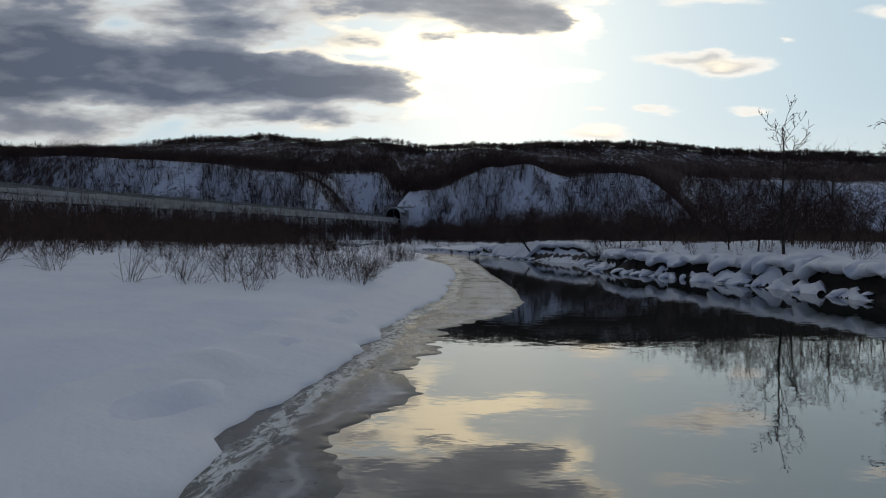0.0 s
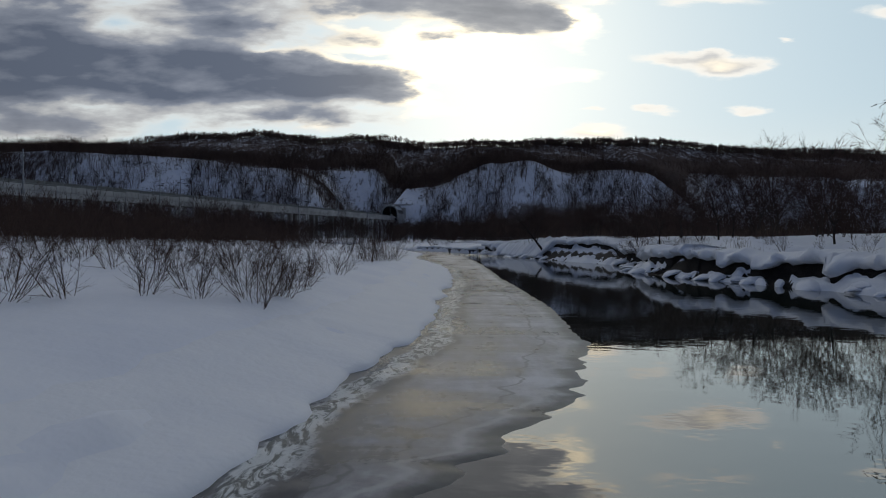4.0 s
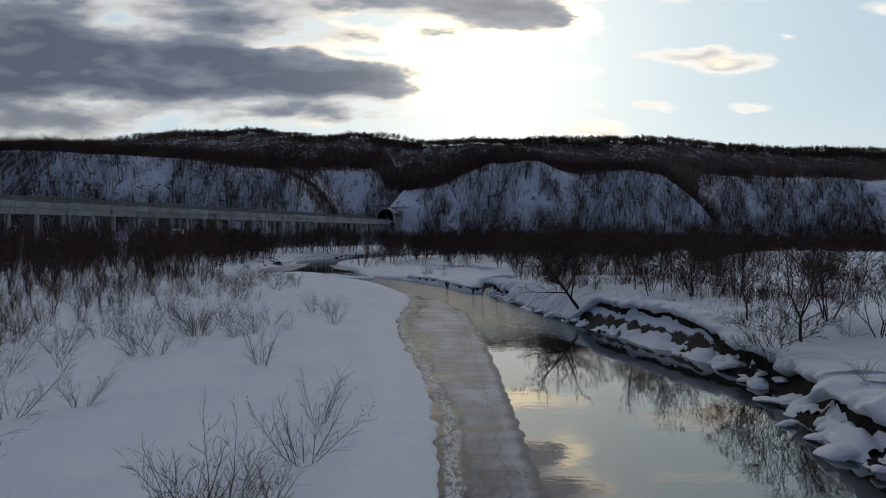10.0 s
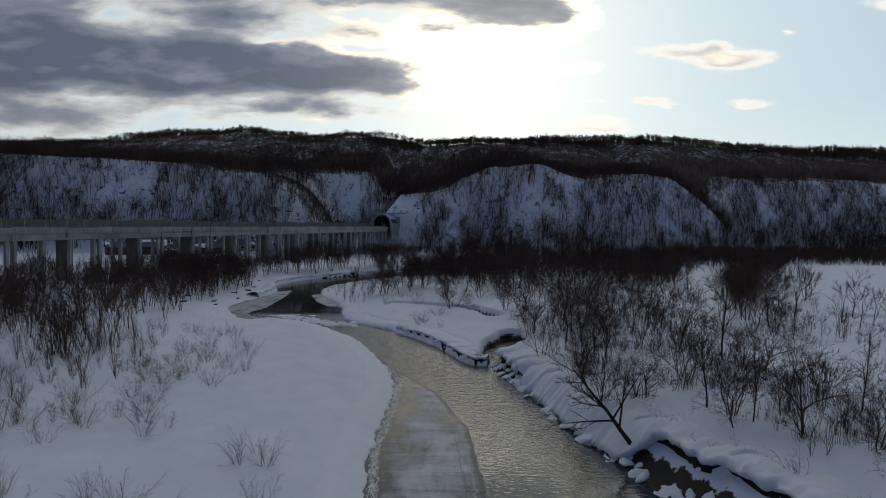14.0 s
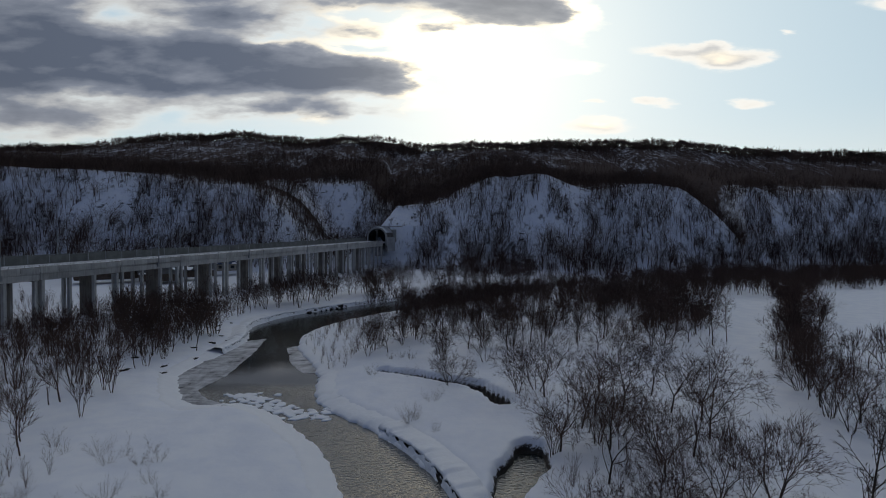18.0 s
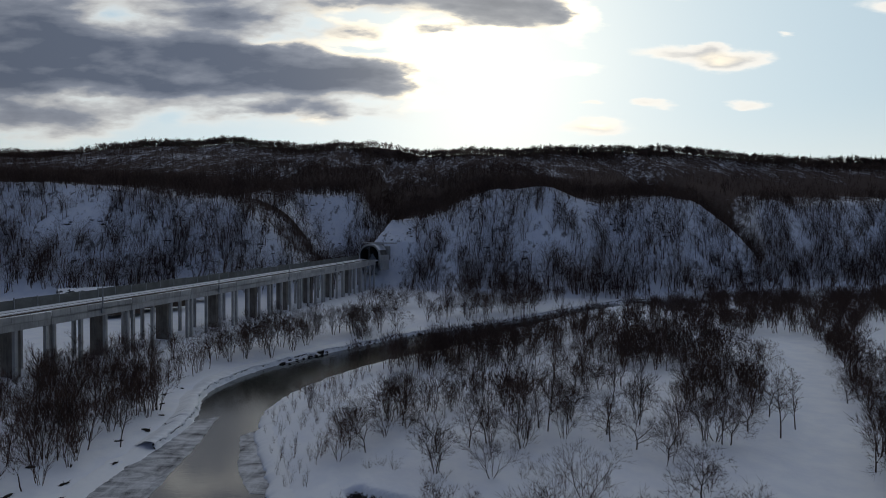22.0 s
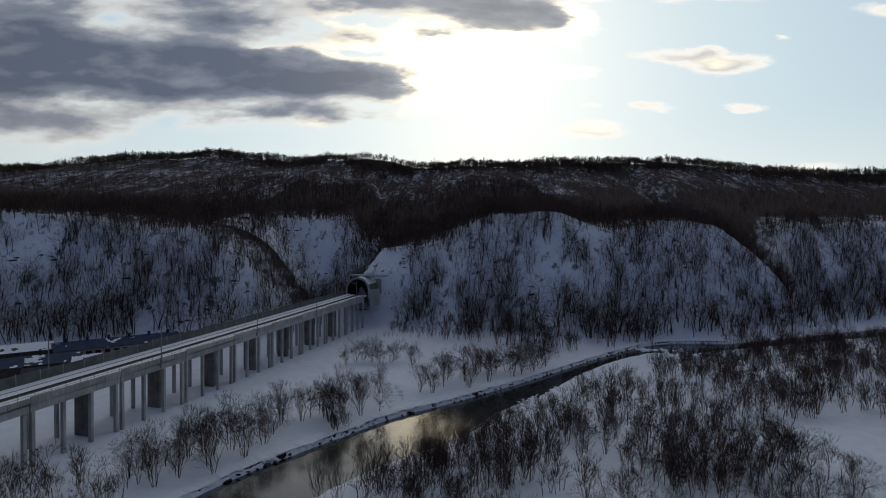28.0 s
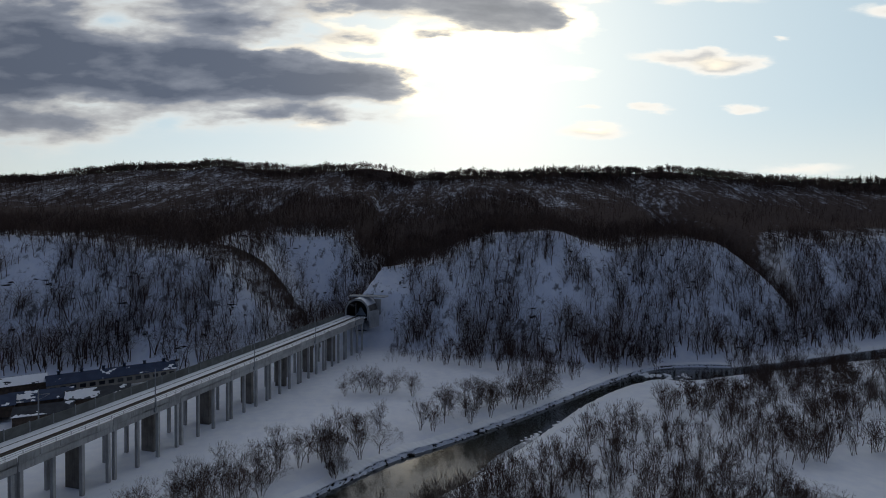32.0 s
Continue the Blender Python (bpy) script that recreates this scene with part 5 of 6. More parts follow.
def grow(rnd, p, d, length, r, level, spec, out):
    """A wandering branch with side branches; spec[level] = pieces, side branches, their length, angle, lift, first."""
    pieces, kids, ratio, angle, lift, first = spec[level]
    last = level == len(spec) - 1
    pts, dirs = [Vector(p)], [Vector(d).normalized()]
    wob = (0.10 + 0.05 * level) * WOB[0]
    for i in range(pieces):
        v = dirs[-1] + Vector((rnd.gauss(0, wob), rnd.gauss(0, wob), rnd.gauss(0, wob) + lift * 0.25))
        v.normalize()
        pts.append(pts[-1] + v * length / pieces)
        dirs.append(v)
    for i in range(pieces):
        r0 = r * (1 - 0.78 * i / pieces)
        r1 = r * (1 - 0.78 * (i + 1) / pieces)
        end = -1.0 if level >= SLIVER[0] else (0.0 if (level >= POINT[0] and i == pieces - 1) else r1)
        out.append((pts[i], pts[i + 1], r0, end, level))
    if last:
        return
    for k in range(kids):
        f = first + (1 - first) * (k + rnd.random()) / kids
        f = min(f, 0.99) * pieces
        i = int(f)
        q = pts[i].lerp(pts[i + 1], f - i)
        base = dirs[i + 1]
        side = base.orthogonal().normalized()
        side.rotate(Matrix.Rotation(rnd.uniform(0, 6.283) if level else k * 2.4 + rnd.uniform(-0.5, 0.5), 3, base))
        a = radians(angle * rnd.uniform(0.7, 1.3))
        v = base * math.cos(a) + side * math.sin(a)
        v.z += lift * 0.35
        L = length * ratio * rnd.uniform(0.65, 1.15) * (1.15 - 0.55 * f / pieces)
        grow(rnd, q, v, L, max(THIN[0], r * (1 - 0.72 * f / pieces) * 0.58), level + 1, spec, out)


def plant(seed, height, radius, spec, stems=1, spread=0.0, lean=(0, 0)):
    rnd = random.Random(seed)
    out = []
    for i in range(stems):
        a = rnd.uniform(0, 6.283)
        tilt = spread * (0.25 + rnd.random()) if stems > 1 else 0.05
        d = Vector((math.cos(a) * tilt + lean[0], math.sin(a) * tilt + lean[1], 1))
        o = Vector((math.cos(a), math.sin(a), 0)) * (0.1 * spread * height * rnd.random() if stems > 1 else 0)
        grow(rnd, o - Vector((0, 0, 0.25)), d, height * (1 if stems == 1 else rnd.uniform(0.6, 1.05)), radius * (1 if stems == 1 else rnd.uniform(0.6, 1)), 0, spec, out)
    return out


def fork(rnd, p, d, length, r, level, last, shape, out):
    """A limb that forks again and again into a fan of finer twigs; shape = ratio of lengths, angle, lift, chance of a third limb, crookedness, first level of slivers."""
    ratio, angle, lift, third, wob, fine = shape
    d = (Vector(d) + Vector((rnd.gauss(0, wob), rnd.gauss(0, wob), rnd.gauss(0, wob) + lift))).normalized()
    p = Vector(p)
    q = p + d * length * rnd.uniform(0.8, 1.2) * (1.25 if level == last else 1.0)
    sliver = level >= fine
    if sliver or level == last:
        out.append((p, q, r, -1.0 if sliver else 0.0, level))
    else:
        m = p.lerp(q, 0.5) + Vector((rnd.gauss(0, 1), rnd.gauss(0, 1), rnd.gauss(0, 1))) * length * wob * 0.35
        out.append((p, m, r, r * 0.86, level))
        out.append((m, q, r * 0.86, r * 0.72, level))
    if level == last:
        return
    kids = 3 if rnd.random() < third else 2
    turn = rnd.uniform(0, 6.283)
    side = d.orthogonal().normalized()
    for k in range(kids):
        n = side.copy()
        n.rotate(Matrix.Rotation(turn + 6.283 * k / kids + rnd.uniform(-0.5, 0.5), 3, d))
        a = radians(angle * (rnd.uniform(0.35, 0.75) if k == 0 else rnd.uniform(0.8, 1.35)))
        f = rnd.uniform(0.55, 0.95) if sliver else 1.0
        fork(rnd, p.lerp(q, f), d * math.cos(a) + n * math.sin(a), length * ratio * rnd.uniform(0.8, 1.1), max(THIN[0], r * (0.66 if k == 0 else 0.54)), level + 1, last, shape, out)
    # a shorter side shoot lower on the limb
    for k in range(2 if level == 0 else 1):
        if rnd.random() > 0.85:
            continue
        n = side.copy()
        n.rotate(Matrix.Rotation(rnd.uniform(0, 6.283), 3, d))
        a = radians(angle * rnd.uniform(1.1, 1.7))
        fork(rnd, p.lerp(q, rnd.uniform(0.4, 0.95)), d * math.cos(a) + n * math.sin(a), length * ratio * rnd.uniform(0.6, 0.95), max(THIN[0], r * 0.42), min(level + 2, last), last, shape, out)


def fan(seed, height, radius, last, shape, stems=1, spread=0.0):
    """A bare tree that forks from the ground up, with one stem or several."""
    rnd = random.Random(seed)
    out = []
    ratio = shape[0]
    first = height * (1 - ratio) / (1 - ratio ** (last + 1)) * 1.08
    for i in range(stems):
        a = i * 2.4 + rnd.uniform(-0.5, 0.5)
        tilt = spread * rnd.uniform(0.4, 1.2) if stems > 1 else 0.06
        d = Vector((math.cos(a) * tilt, math.sin(a) * tilt, 1))
        o = Vector((math.cos(a), math.sin(a), 0)) * (0.05 * height * rnd.random() if stems > 1 else 0)
        size = 1.0 if stems == 1 else rnd.uniform(0.75, 1.05)
        fork(rnd, o - Vector((0, 0, 0.25)), d, first * size, radius * size, 0, last, shape, out)
    return out


#          ratio, angle, lift, third, crookedness, first sliver
BROAD = (0.83, 35, 0.05, 0.30, 0.08, 4)
FANNED = (0.83, 26, 0.05, 0.20, 0.07, 3)
UPRIGHT = (0.83, 20, 0.06, 0.15, 0.06, 3)
MIDFAN = (0.80, 27, 0.07, 0.15, 0.07, 1)
POLES = (0.82, 17, 0.08, 0.10, 0.05, 1)
FARFAN = (0.78, 34, 0.08, 0.10, 0.09, 1)
BLUFFAN = (0.82, 36, 0.05, 0.05, 0.10, 1)
#           pieces, kids, ratio, angle, lift, first
ROUND = [(4, 12, 0.64, 50, 0.13, 0.28), (2, 7, 0.50, 38, 0.18, 0.2), (1, 5, 0.55, 36, 0.15, 0.15), (1, 1, 0.6, 36, 0.1, 0.2), (1, 0, 0, 0, 0, 0)]
SLIM = [(5, 15, 0.34, 42, 0.14, 0.25), (2, 5, 0.50, 38, 0.2, 0.15), (1, 4, 0.6, 36, 0.2, 0.15), (1, 1, 0.65, 38, 0.2, 0.2), (1, 0, 0, 0, 0, 0)]
BUSH = [(4, 9, 0.40, 38, 0.14, 0.15), (1, 4, 0.50, 36, 0.18, 0.2), (1, 0, 0, 0, 0, 0)]
THICK = [(1, 6, 0.42, 28, 0.3, 0.12), (1, 3, 0.5, 30, 0.2, 0.2), (1, 0, 0, 0, 0, 0)]


def split_meshes(name, segs, sides=4, bark=None, twig=None):
    trunk = [s for s in segs if s[4] == 0 or (s[4] == 1 and s[3] > 0)]
    crown = [s for s in segs if not (s[4] == 0 or (s[4] == 1 and s[3] > 0))]
    v, t = tris_of(trunk, sides + 1)
    me1 = tri_mesh("trunk", v, t, bark or BARK, True)
    v, t = tris_of(crown, 3)
    me2 = tri_mesh("crown", v, t, twig or TWIG, True)
    return me1, me2


THIN[0] = 0.010
TREE_KINDS = {
    "round": [split_meshes("round", fan(100 + i, 6.2, 0.075, 7, BROAD)) for i in range(6)],
    "vase": [split_meshes("vase", fan(300 + i, 5.8, 0.045, 6, FANNED, 3 + i % 3, 0.48)) for i in range(6)],
}
TREE_KINDS["clump"] = [split_meshes("clump", fan(340 + i, 6.0, 0.042, 6, UPRIGHT, 4 + i % 3, 0.24)) for i in range(6)]
THIN[0] = 0.018
TREE_KINDS["slim"] = [split_meshes("slim", plant(200 + i, 7.4, 0.085, SLIM)) for i in range(4)]
TREE_KINDS["leaning"] = [split_meshes("leaning", plant(501, 6.0, 0.16, ROUND, 1, 0, (-0.8, 0.1)))]
SLIVER[0], POINT[0], THIN[0], WOB[0] = 2, 1, 0.0045, 0.8
TREE_KINDS["bush"] = [split_meshes("bush", plant(400 + i, 1.9, 0.014, BUSH, 8, 0.85), 2, WILLOW, WILLOW) for i in range(6)]
TREE_KINDS["sapling"] = [split_meshes("sapling", plant(450 + i, 1.5, 0.009, BUSH, 4, 0.55), 2, WILLOW, WILLOW) for i in range(5)]
RNG = random.Random(77)
TREE_LABELS = {
    "round": ("bare broad-crowned tree standing in snow", "tree", "bare trees on the snowy flats"),
    "slim": ("tall slender bare tree with upright twigs", "tree", "bare trees on the snowy flats"),
    "vase": ("bare multi-stemmed alder fanning up from the snow", "tree", "bare trees on the snowy flats"),
    "clump": ("bare alder with several upright stems in snow", "tree", "bare trees on the snowy flats"),
    "bush": ("leafless red-brown willow bush in deep snow", "shrub", "willow bushes on the snow bar"),
    "sapling": ("thin leafless willow shoots poking through snow", "shrub", "willow bushes on the snow bar"),
    "leaning": ("bare tree leaning out over the river bank", "tree", "bare trees on the snowy flats"),
}
NAMES = {"round": "bare_tree", "clump": "alder_clump", "slim": "slender_tree", "vase": "alder_tree", "bush": "willow_bush", "sapling": "willow_shoot", "leaning": "leaning_tree"}


def tree(kind, x, y, size=1.0, turn=None, sink=0.05):
    if kind in ("round", "vase", "clump") and x > 20 and float(line_dist(np.array([x]), np.array([y]), TRACKWAY)[0]) < 4.2:
        return None
    label, cat, group = TREE_LABELS[kind]
    me = RNG.choice(TREE_KINDS[kind])
    size *= 1.22 if kind in ("round", "vase", "clump") and y > 90 else 1.0
    z = float(ground_z(x, y)) - sink
    a = RNG.uniform(0, 360) if turn is None else turn
    m = pose(x, y, z, 0, 0, a) @ Matrix.Diagonal((size, size, size * RNG.uniform(0.92, 1.08), 1))
    ob = thing(NAMES[kind], label, cat, group, at=m)
    part("trunk" if cat == "tree" else "stem", me[0], None, ob)
    part("crown", me[1], None, ob)
    return ob


def open_ground(x, y):
    """Where trees stand: off the water, the trackway, the field and the viaduct."""
    x, y = np.asarray(x, float), np.asarray(y, float)
    ok = ~inside(x, y, RIVER) & ~inside(x, y, FIELD) & (stream_dist(x, y) > 1.7)
    ok &= ~((line_dist(x, y, TRACKWAY) < 6.0) & (x > 20))
    ok &= (line_dist(x, y, BANK_L) > 1.2) & (line_dist(x, y, BANK_R) > 1.0)
    ok &= (np.abs(x - ARC(y) + 5.0) > 9.5) | (y > 356)
    return ok


def scatter(n, x0, x1, y0, y1, keep, seed, gap=0.0):
    r = np.random.RandomState(seed)
    x, y = r.uniform(x0, x1, n), r.uniform(y0, y1, n)
    k = open_ground(x, y) & keep(x, y)
    x, y = x[k], y[k]
    if gap:
        good = []
        for i in range(len(x)):
            if all((x[i] - x[j]) ** 2 + (y[i] - y[j]) ** 2 > gap * gap for j in good):
                good.append(i)
        x, y = x[good], y[good]
    return x, y


# left bar: willow bushes, in a row by the ice and thickening away from the river
BUSHES = [[(-3.8, 24.4), (-4.3, 25.3), (-4.0, 25.9), (-5.2, 24.6), (-3.7, 26.0), (-4.0, 27.0), (-3.7, 27.6), (-3.8, 28.5), (-4.2, 31.0), (-3.8, 33.1), (-3.7, 34.6), (-5.2, 27.2),
           (-6.7, 29.1), (-5.4, 29.4), (-8.4, 30.0), (-11.4, 34.7), (-4.4, 29.6), (-6.0, 26.0), (-6.4, 24.4), (-7.4, 26.8), (-3.9, 43.1), (-3.4, 44.0), (-3.0, 45.2)],
          [(-3.6, 42.2), (-4.6, 44.0), (-3.9, 44.2), (-3.3, 45.5), (-2.9, 47.7), (-3.3, 51.1), (-9.3, 42.6), (-15.3, 55.3), (-11.2, 50.7), (-12.5, 49.3), (-15.1, 50.1), (-12.9, 64.2),
           (-11.2, 64.3), (-12.9, 58.7), (-13.8, 64.1), (-8.8, 76.8), (-7.6, 58.1), (-13.8, 58.7), (-16.9, 62.6), (-16.0, 52.7), (-19.9, 55.0)],
          [(-6.7, 70.9), (-9.4, 75.8), (-8.0, 75.9), (-15.3, 79.9), (-16.2, 78.5), (-12.8, 70.7), (-10.7, 69.3), (-9.0, 67.7), (-14.3, 70.7), (-13.2, 67.9), (-14.6, 67.3), (-17.3, 68.5),
           (-20.5, 79.7), (-23.7, 92.4), (-20.1, 90.2), (-22.3, 79.6), (-24.0, 79.5), (-29.7, 83.9), (-28.1, 80.8), (-11.3, 64.3), (-13.4, 64.2), (-14.7, 65.1), (-10.8, 66.2)]]
BUSHES[0] += [(-9.5, 31), (-8.5, 32), (-7.6, 32.6), (-6.8, 33.2), (-10.5, 31.5), (-9, 33), (-7.2, 31.4), (-6, 33.5), (-11.5, 32.5), (-8, 34), (-12.4, 30.5), (-10, 29.2), (-9.6, 20.5), (-8.7, 21.5), (-8.0, 22.4), (-10.6, 21.5), (-7.4, 23.4), (-11.5, 19.5), (-9.0, 24.0), (-10.5, 25.5), (-7.0, 19.4), (-12.5, 24.0)]
for k, rows in enumerate(BUSHES):
    for i, (x, y) in enumerate(rows):
        tree("sapling" if (i % 4 == 3 and k) else "bush", x, y, RNG.uniform(0.75, 1.05) if k < 1 else RNG.uniform(1.1, 1.5) if k < 2 and i < 7 else RNG.uniform(0.9, 1.25))
bx, by = scatter(1300, -34, -7, 22, 112, lambda x, y: (line_dist(x, y, BANK_L) > 9 + 0.04 * y) & (vnoise(x * 0.16, y * 0.16, 8) > 0.55 - 0.02 * (line_dist(x, y, BANK_L) - 8)), 5, 1.3)
for i, (x, y) in enumerate(list(zip(bx, by))[:260]):
    tree("sapling" if i % 3 == 0 else "bush", x, y, RNG.uniform(0.8, 1.4))
# right bank: single trees
for x, y, nx, ny in along(BANK_R[2:12], 1.5):
    d = RNG.uniform(2.6, 6.0)
    if RNG.random() < 0.8:
        tree("sapling" if RNG.random() < 0.6 else "bush", x + nx * d, y + ny * d, RNG.uniform(0.7, 1.2))
for kind, x, y, s in [("leaning", 13.3, 78.8, 1.0), ("round", 18.6, 78.0, 0.62), ("vase", 21.5, 76.0, 0.7), ("round", 22.3, 79.5, 0.55), ("vase", 19.8, 88.0, 0.8), ("round", 16.0, 84.5, 0.8),
                      ("slim", 23.0, 36.0, 1.3), ("round", 30.5, 60.0, 1.7), ("round", 34.0, 50.0, 1.5), ("slim", 25.5, 28.0, 1.25), ("round", 25.0, 52.0, 0.85), ("round", 28.0, 44.0, 0.9), ("vase", 23.5, 60.0, 0.8), ("slim", 30.0, 36.0, 1.0), ("slim", 27.5, 31.5, 1.05), ("round", 33.0, 40.0, 1.0)]:
    tree(kind, x, y, s, 0 if kind == "leaning" else None)
for x, y in [(19.4, 79.7), (21.6, 76.5), (22.7, 90.6), (19.6, 86.4), (23.4, 100.4), (25.0, 88.8), (27.0, 89.0), (14.6, 82.3), (33.7, 91.8), (23.2, 70.6), (24.2, 74.5), (12.5, 84.5), (12.0, 89.0), (13.5, 93.0), (15.5, 96.0), (11.0, 97.5)]:
    tree(RNG.choice(("vase", "round")), x, y, RNG.uniform(0.8, 1.15))
for x, y in [(18.3, 120.3), (21.4, 121.0), (12.7, 111.8), (14.2, 126.9), (26.8, 121.2), (27.1, 127.3), (48.8, 155.5), (25.4, 156.4), (59.9, 159.8), (54.5, 143.1), (45.0, 118.0), (27.4, 114.0), (17.3, 111.9),
             (13.4, 157.9), (17.7, 158.1), (15.0, 105.0), (20.0, 106.0), (24.0, 110.0), (29.0, 119.0), (16.0, 117.0), (31.0, 108.0)]:
    tree(RNG.choice(("round", "round", "slim")), x, y, RNG.uniform(1.05, 1.35))
for x, y in [(3.4, 135.8), (-10.9, 155.1), (-6.9, 151.7), (-3.1, 163.4), (-9.5, 153.4), (-7.1, 163.8), (-4.9, 161.9), (-2.8, 160.1), (2.0, 173.0), (2.2, 150.8), (6.3, 152.3), (8.8, 153.8), (14.3, 155.4), (19.3, 155.5),
             (31.7, 162.7), (25.2, 154.1), (22.7, 164.5), (33.6, 152.7), (37.9, 154.3), (40.5, 152.9), (47.9, 151.6), (48.9, 163.1), (-5.5, 165.5), (-3.0, 167.0)]:
    tree(RNG.choice(("round", "clump")), x, y, RNG.uniform(0.9, 1.25))
for x, y, s in [(18.6, 60.9, 1.1), (20.5, 61.4, 1.2), (23.7, 63.9, 1.1), (20.1, 65.9, 0.85), (21.8, 53.5, 1.15), (23.2, 51.1, 1.25), (27.5, 58, 1.2), (25.5, 47.5, 1.2), (26.5, 40.5, 1.15), (24.2, 56, 1.0)]:
    tree(RNG.choice(("round", "round", "vase")), x, y, s)
tree("sapling", 1.5, 117.9, 1.2)
# big fans and round crowns on the flat inside the bend
for x, y in [(12.1, 111.6), (19.2, 115.1), (21, 108.9), (19.1, 101.7), (21.9, 101.7), (13.7, 93.3), (25.5, 100.8), (16.6, 113.3), (-8.9, 157.9), (-5, 156.7), (-2.3, 159.5), (-10, 149.3), (2.1, 145.5),
             (2.8, 132.9), (8.4, 143.8), (9.4, 154.5), (13.1, 152.2), (21.9, 163.2), (17.6, 138.9), (39.2, 112.4), (39.5, 109.4), (46.3, 129.3), (11.3, 128.3), (13.6, 129.5), (25.5, 174.8), (30.6, 177.2), (28, 175.5), (6.8, 179.1)]:
    tree("vase", x, y, RNG.uniform(0.85, 1.2))
for x, y in [(16, 94), (26, 93.5), (36.9, 103.1), (59.1, 147), (56, 143), (16.6, 159.3), (20, 156.7), (32.9, 163.6), (30.4, 148.3), (30.1, 139.2), (39.5, 153), (21.4, 129.6), (31.4, 160.3), (35.1, 179.8), (44.2, 171),
             (61.2, 198.7), (24.4, 184.8), (16.2, 170.4), (21.9, 161.7), (26.6, 158.8), (55.6, 180.3), (54.3, 171.2), (52.4, 163.9), (53.3, 159.2), (9.4, 159.9), (27, 179), (33, 176), (48, 176), (41, 166), (37, 160)]:
    tree(RNG.choice(("round", "round", "slim")), x, y, RNG.uniform(0.85, 1.2))
for x, y in [(11.9, 143.9), (14, 144.4), (16, 143.8), (18.2, 144), (-6, 147.3), (-4.5, 148), (-3, 147), (13, 146), (-1.2, 122), (-0.8, 121.2), (-1.6, 120.6), (-2.4, 137), (-8, 138.5), (1, 127)]:
    tree("bush", x, y, RNG.uniform(0.8, 1.2))
tx, ty = scatter(1500, 14, 44, 24, 92, lambda x, y: (line_dist(x, y, BANK_R) > 4) & (vnoise(x * 0.10, y * 0.10, 18) > 0.40), 15, 2.8)
for x, y in list(zip(tx, ty))[:42]:
    tree(RNG.choice(("vase", "round", "round", "slim")), x, y, RNG.uniform(0.8, 1.15) if y < 60 else RNG.uniform(0.45, 0.75))
tx, ty = scatter(1800, -10, 90, 150, 215, lambda x, y: (line_dist(x, y, BANK_R) > 7) & (vnoise(x * 0.07, y * 0.07, 28) > 0.52), 25, 3.6)
for x, y in list(zip(tx, ty))[:42]:
    tree(RNG.choice(("clump", "vase", "round", "round")), x, y, RNG.uniform(0.9, 1.25))
tx, ty = scatter(900, 36, 110, 96, 240, lambda x, y: (line_dist(x, y, TRACKWAY) > 4) & (line_dist(x, y, TRACKWAY) < 10) & (line_dist(x, y, np.vstack([FIELD, FIELD[:1]])) < 8), 29, 2.2)
for x, y in list(zip(tx, ty))[:22]:
    tree(RNG.choice(("vase", "vase", "round")), x, y, RNG.uniform(0.8, 1.2))
for k, (x, y) in enumerate([(38.5, 105.5), (40, 108.5), (39.8, 112), (42, 115.5), (43, 119.5), (44.5, 123), (46.5, 127), (48, 130), (50, 134), (52, 138), (54.5, 141), (57, 145), (60, 150), (63, 155), (67, 161), (70, 167)]):
    tree(("vase", "clump", "round")[k % 3], x, y, RNG.uniform(0.85, 1.25))
# alders on the left bank below the viaduct
for k, (x, y) in enumerate([(-63.9, 174.2), (-59.7, 172.5), (-58.6, 176.2), (-51.7, 167.9), (-50.5, 169.5), (-39.8, 154.3), (-46.2, 168), (-43.1, 166.6), (-42.2, 168.1), (-49.9, 162.3), (-53, 162.2), (-51.8, 157.3),
                            (-46.3, 149.3), (-44.6, 149.4), (-46.8, 155.2), (-53.7, 178.2), (-50.1, 176.4), (-51, 182.4), (-48, 172), (-55, 168), (-57, 164), (-54, 158), (-50, 153), (-47, 162), (-44, 159), (-60, 167),
                            (-44.6, 200.4), (-47.5, 199.5), (-40.2, 210.4), (-37.1, 214.3), (-44, 210), (-32.1, 222.6), (-26.4, 227.4), (-23.4, 232.3), (-18.3, 232.6)]):
    tree(("clump", "slim", "clump", "round")[k % 4], x, y, RNG.uniform(0.95, 1.3))
# row of trees between the far channel and the viaduct
tx, ty = scatter(700, -60, 40, 175, 300, lambda x, y: (line_dist(x, y, BANK_L) < 13) & (line_dist(x, y, BANK_L) > 2.5) & (y > 150 - x), 35, 2.6)
for x, y in list(zip(tx, ty))[:75]:
    tree(RNG.choice(("clump", "clump", "round")), x, y, RNG.uniform(1.1, 1.5))
for x, y in [(-25.5, 277.6), (-21.3, 284.3), (-10.5, 284.5), (-4.8, 278.0), (18.9, 272.4), (24.0, 272.5), (34.2, 292.7), (-18, 281), (-15, 279), (-23, 281), (-12, 281)]:
    tree("vase", x, y, RNG.uniform(1.1, 1.4))


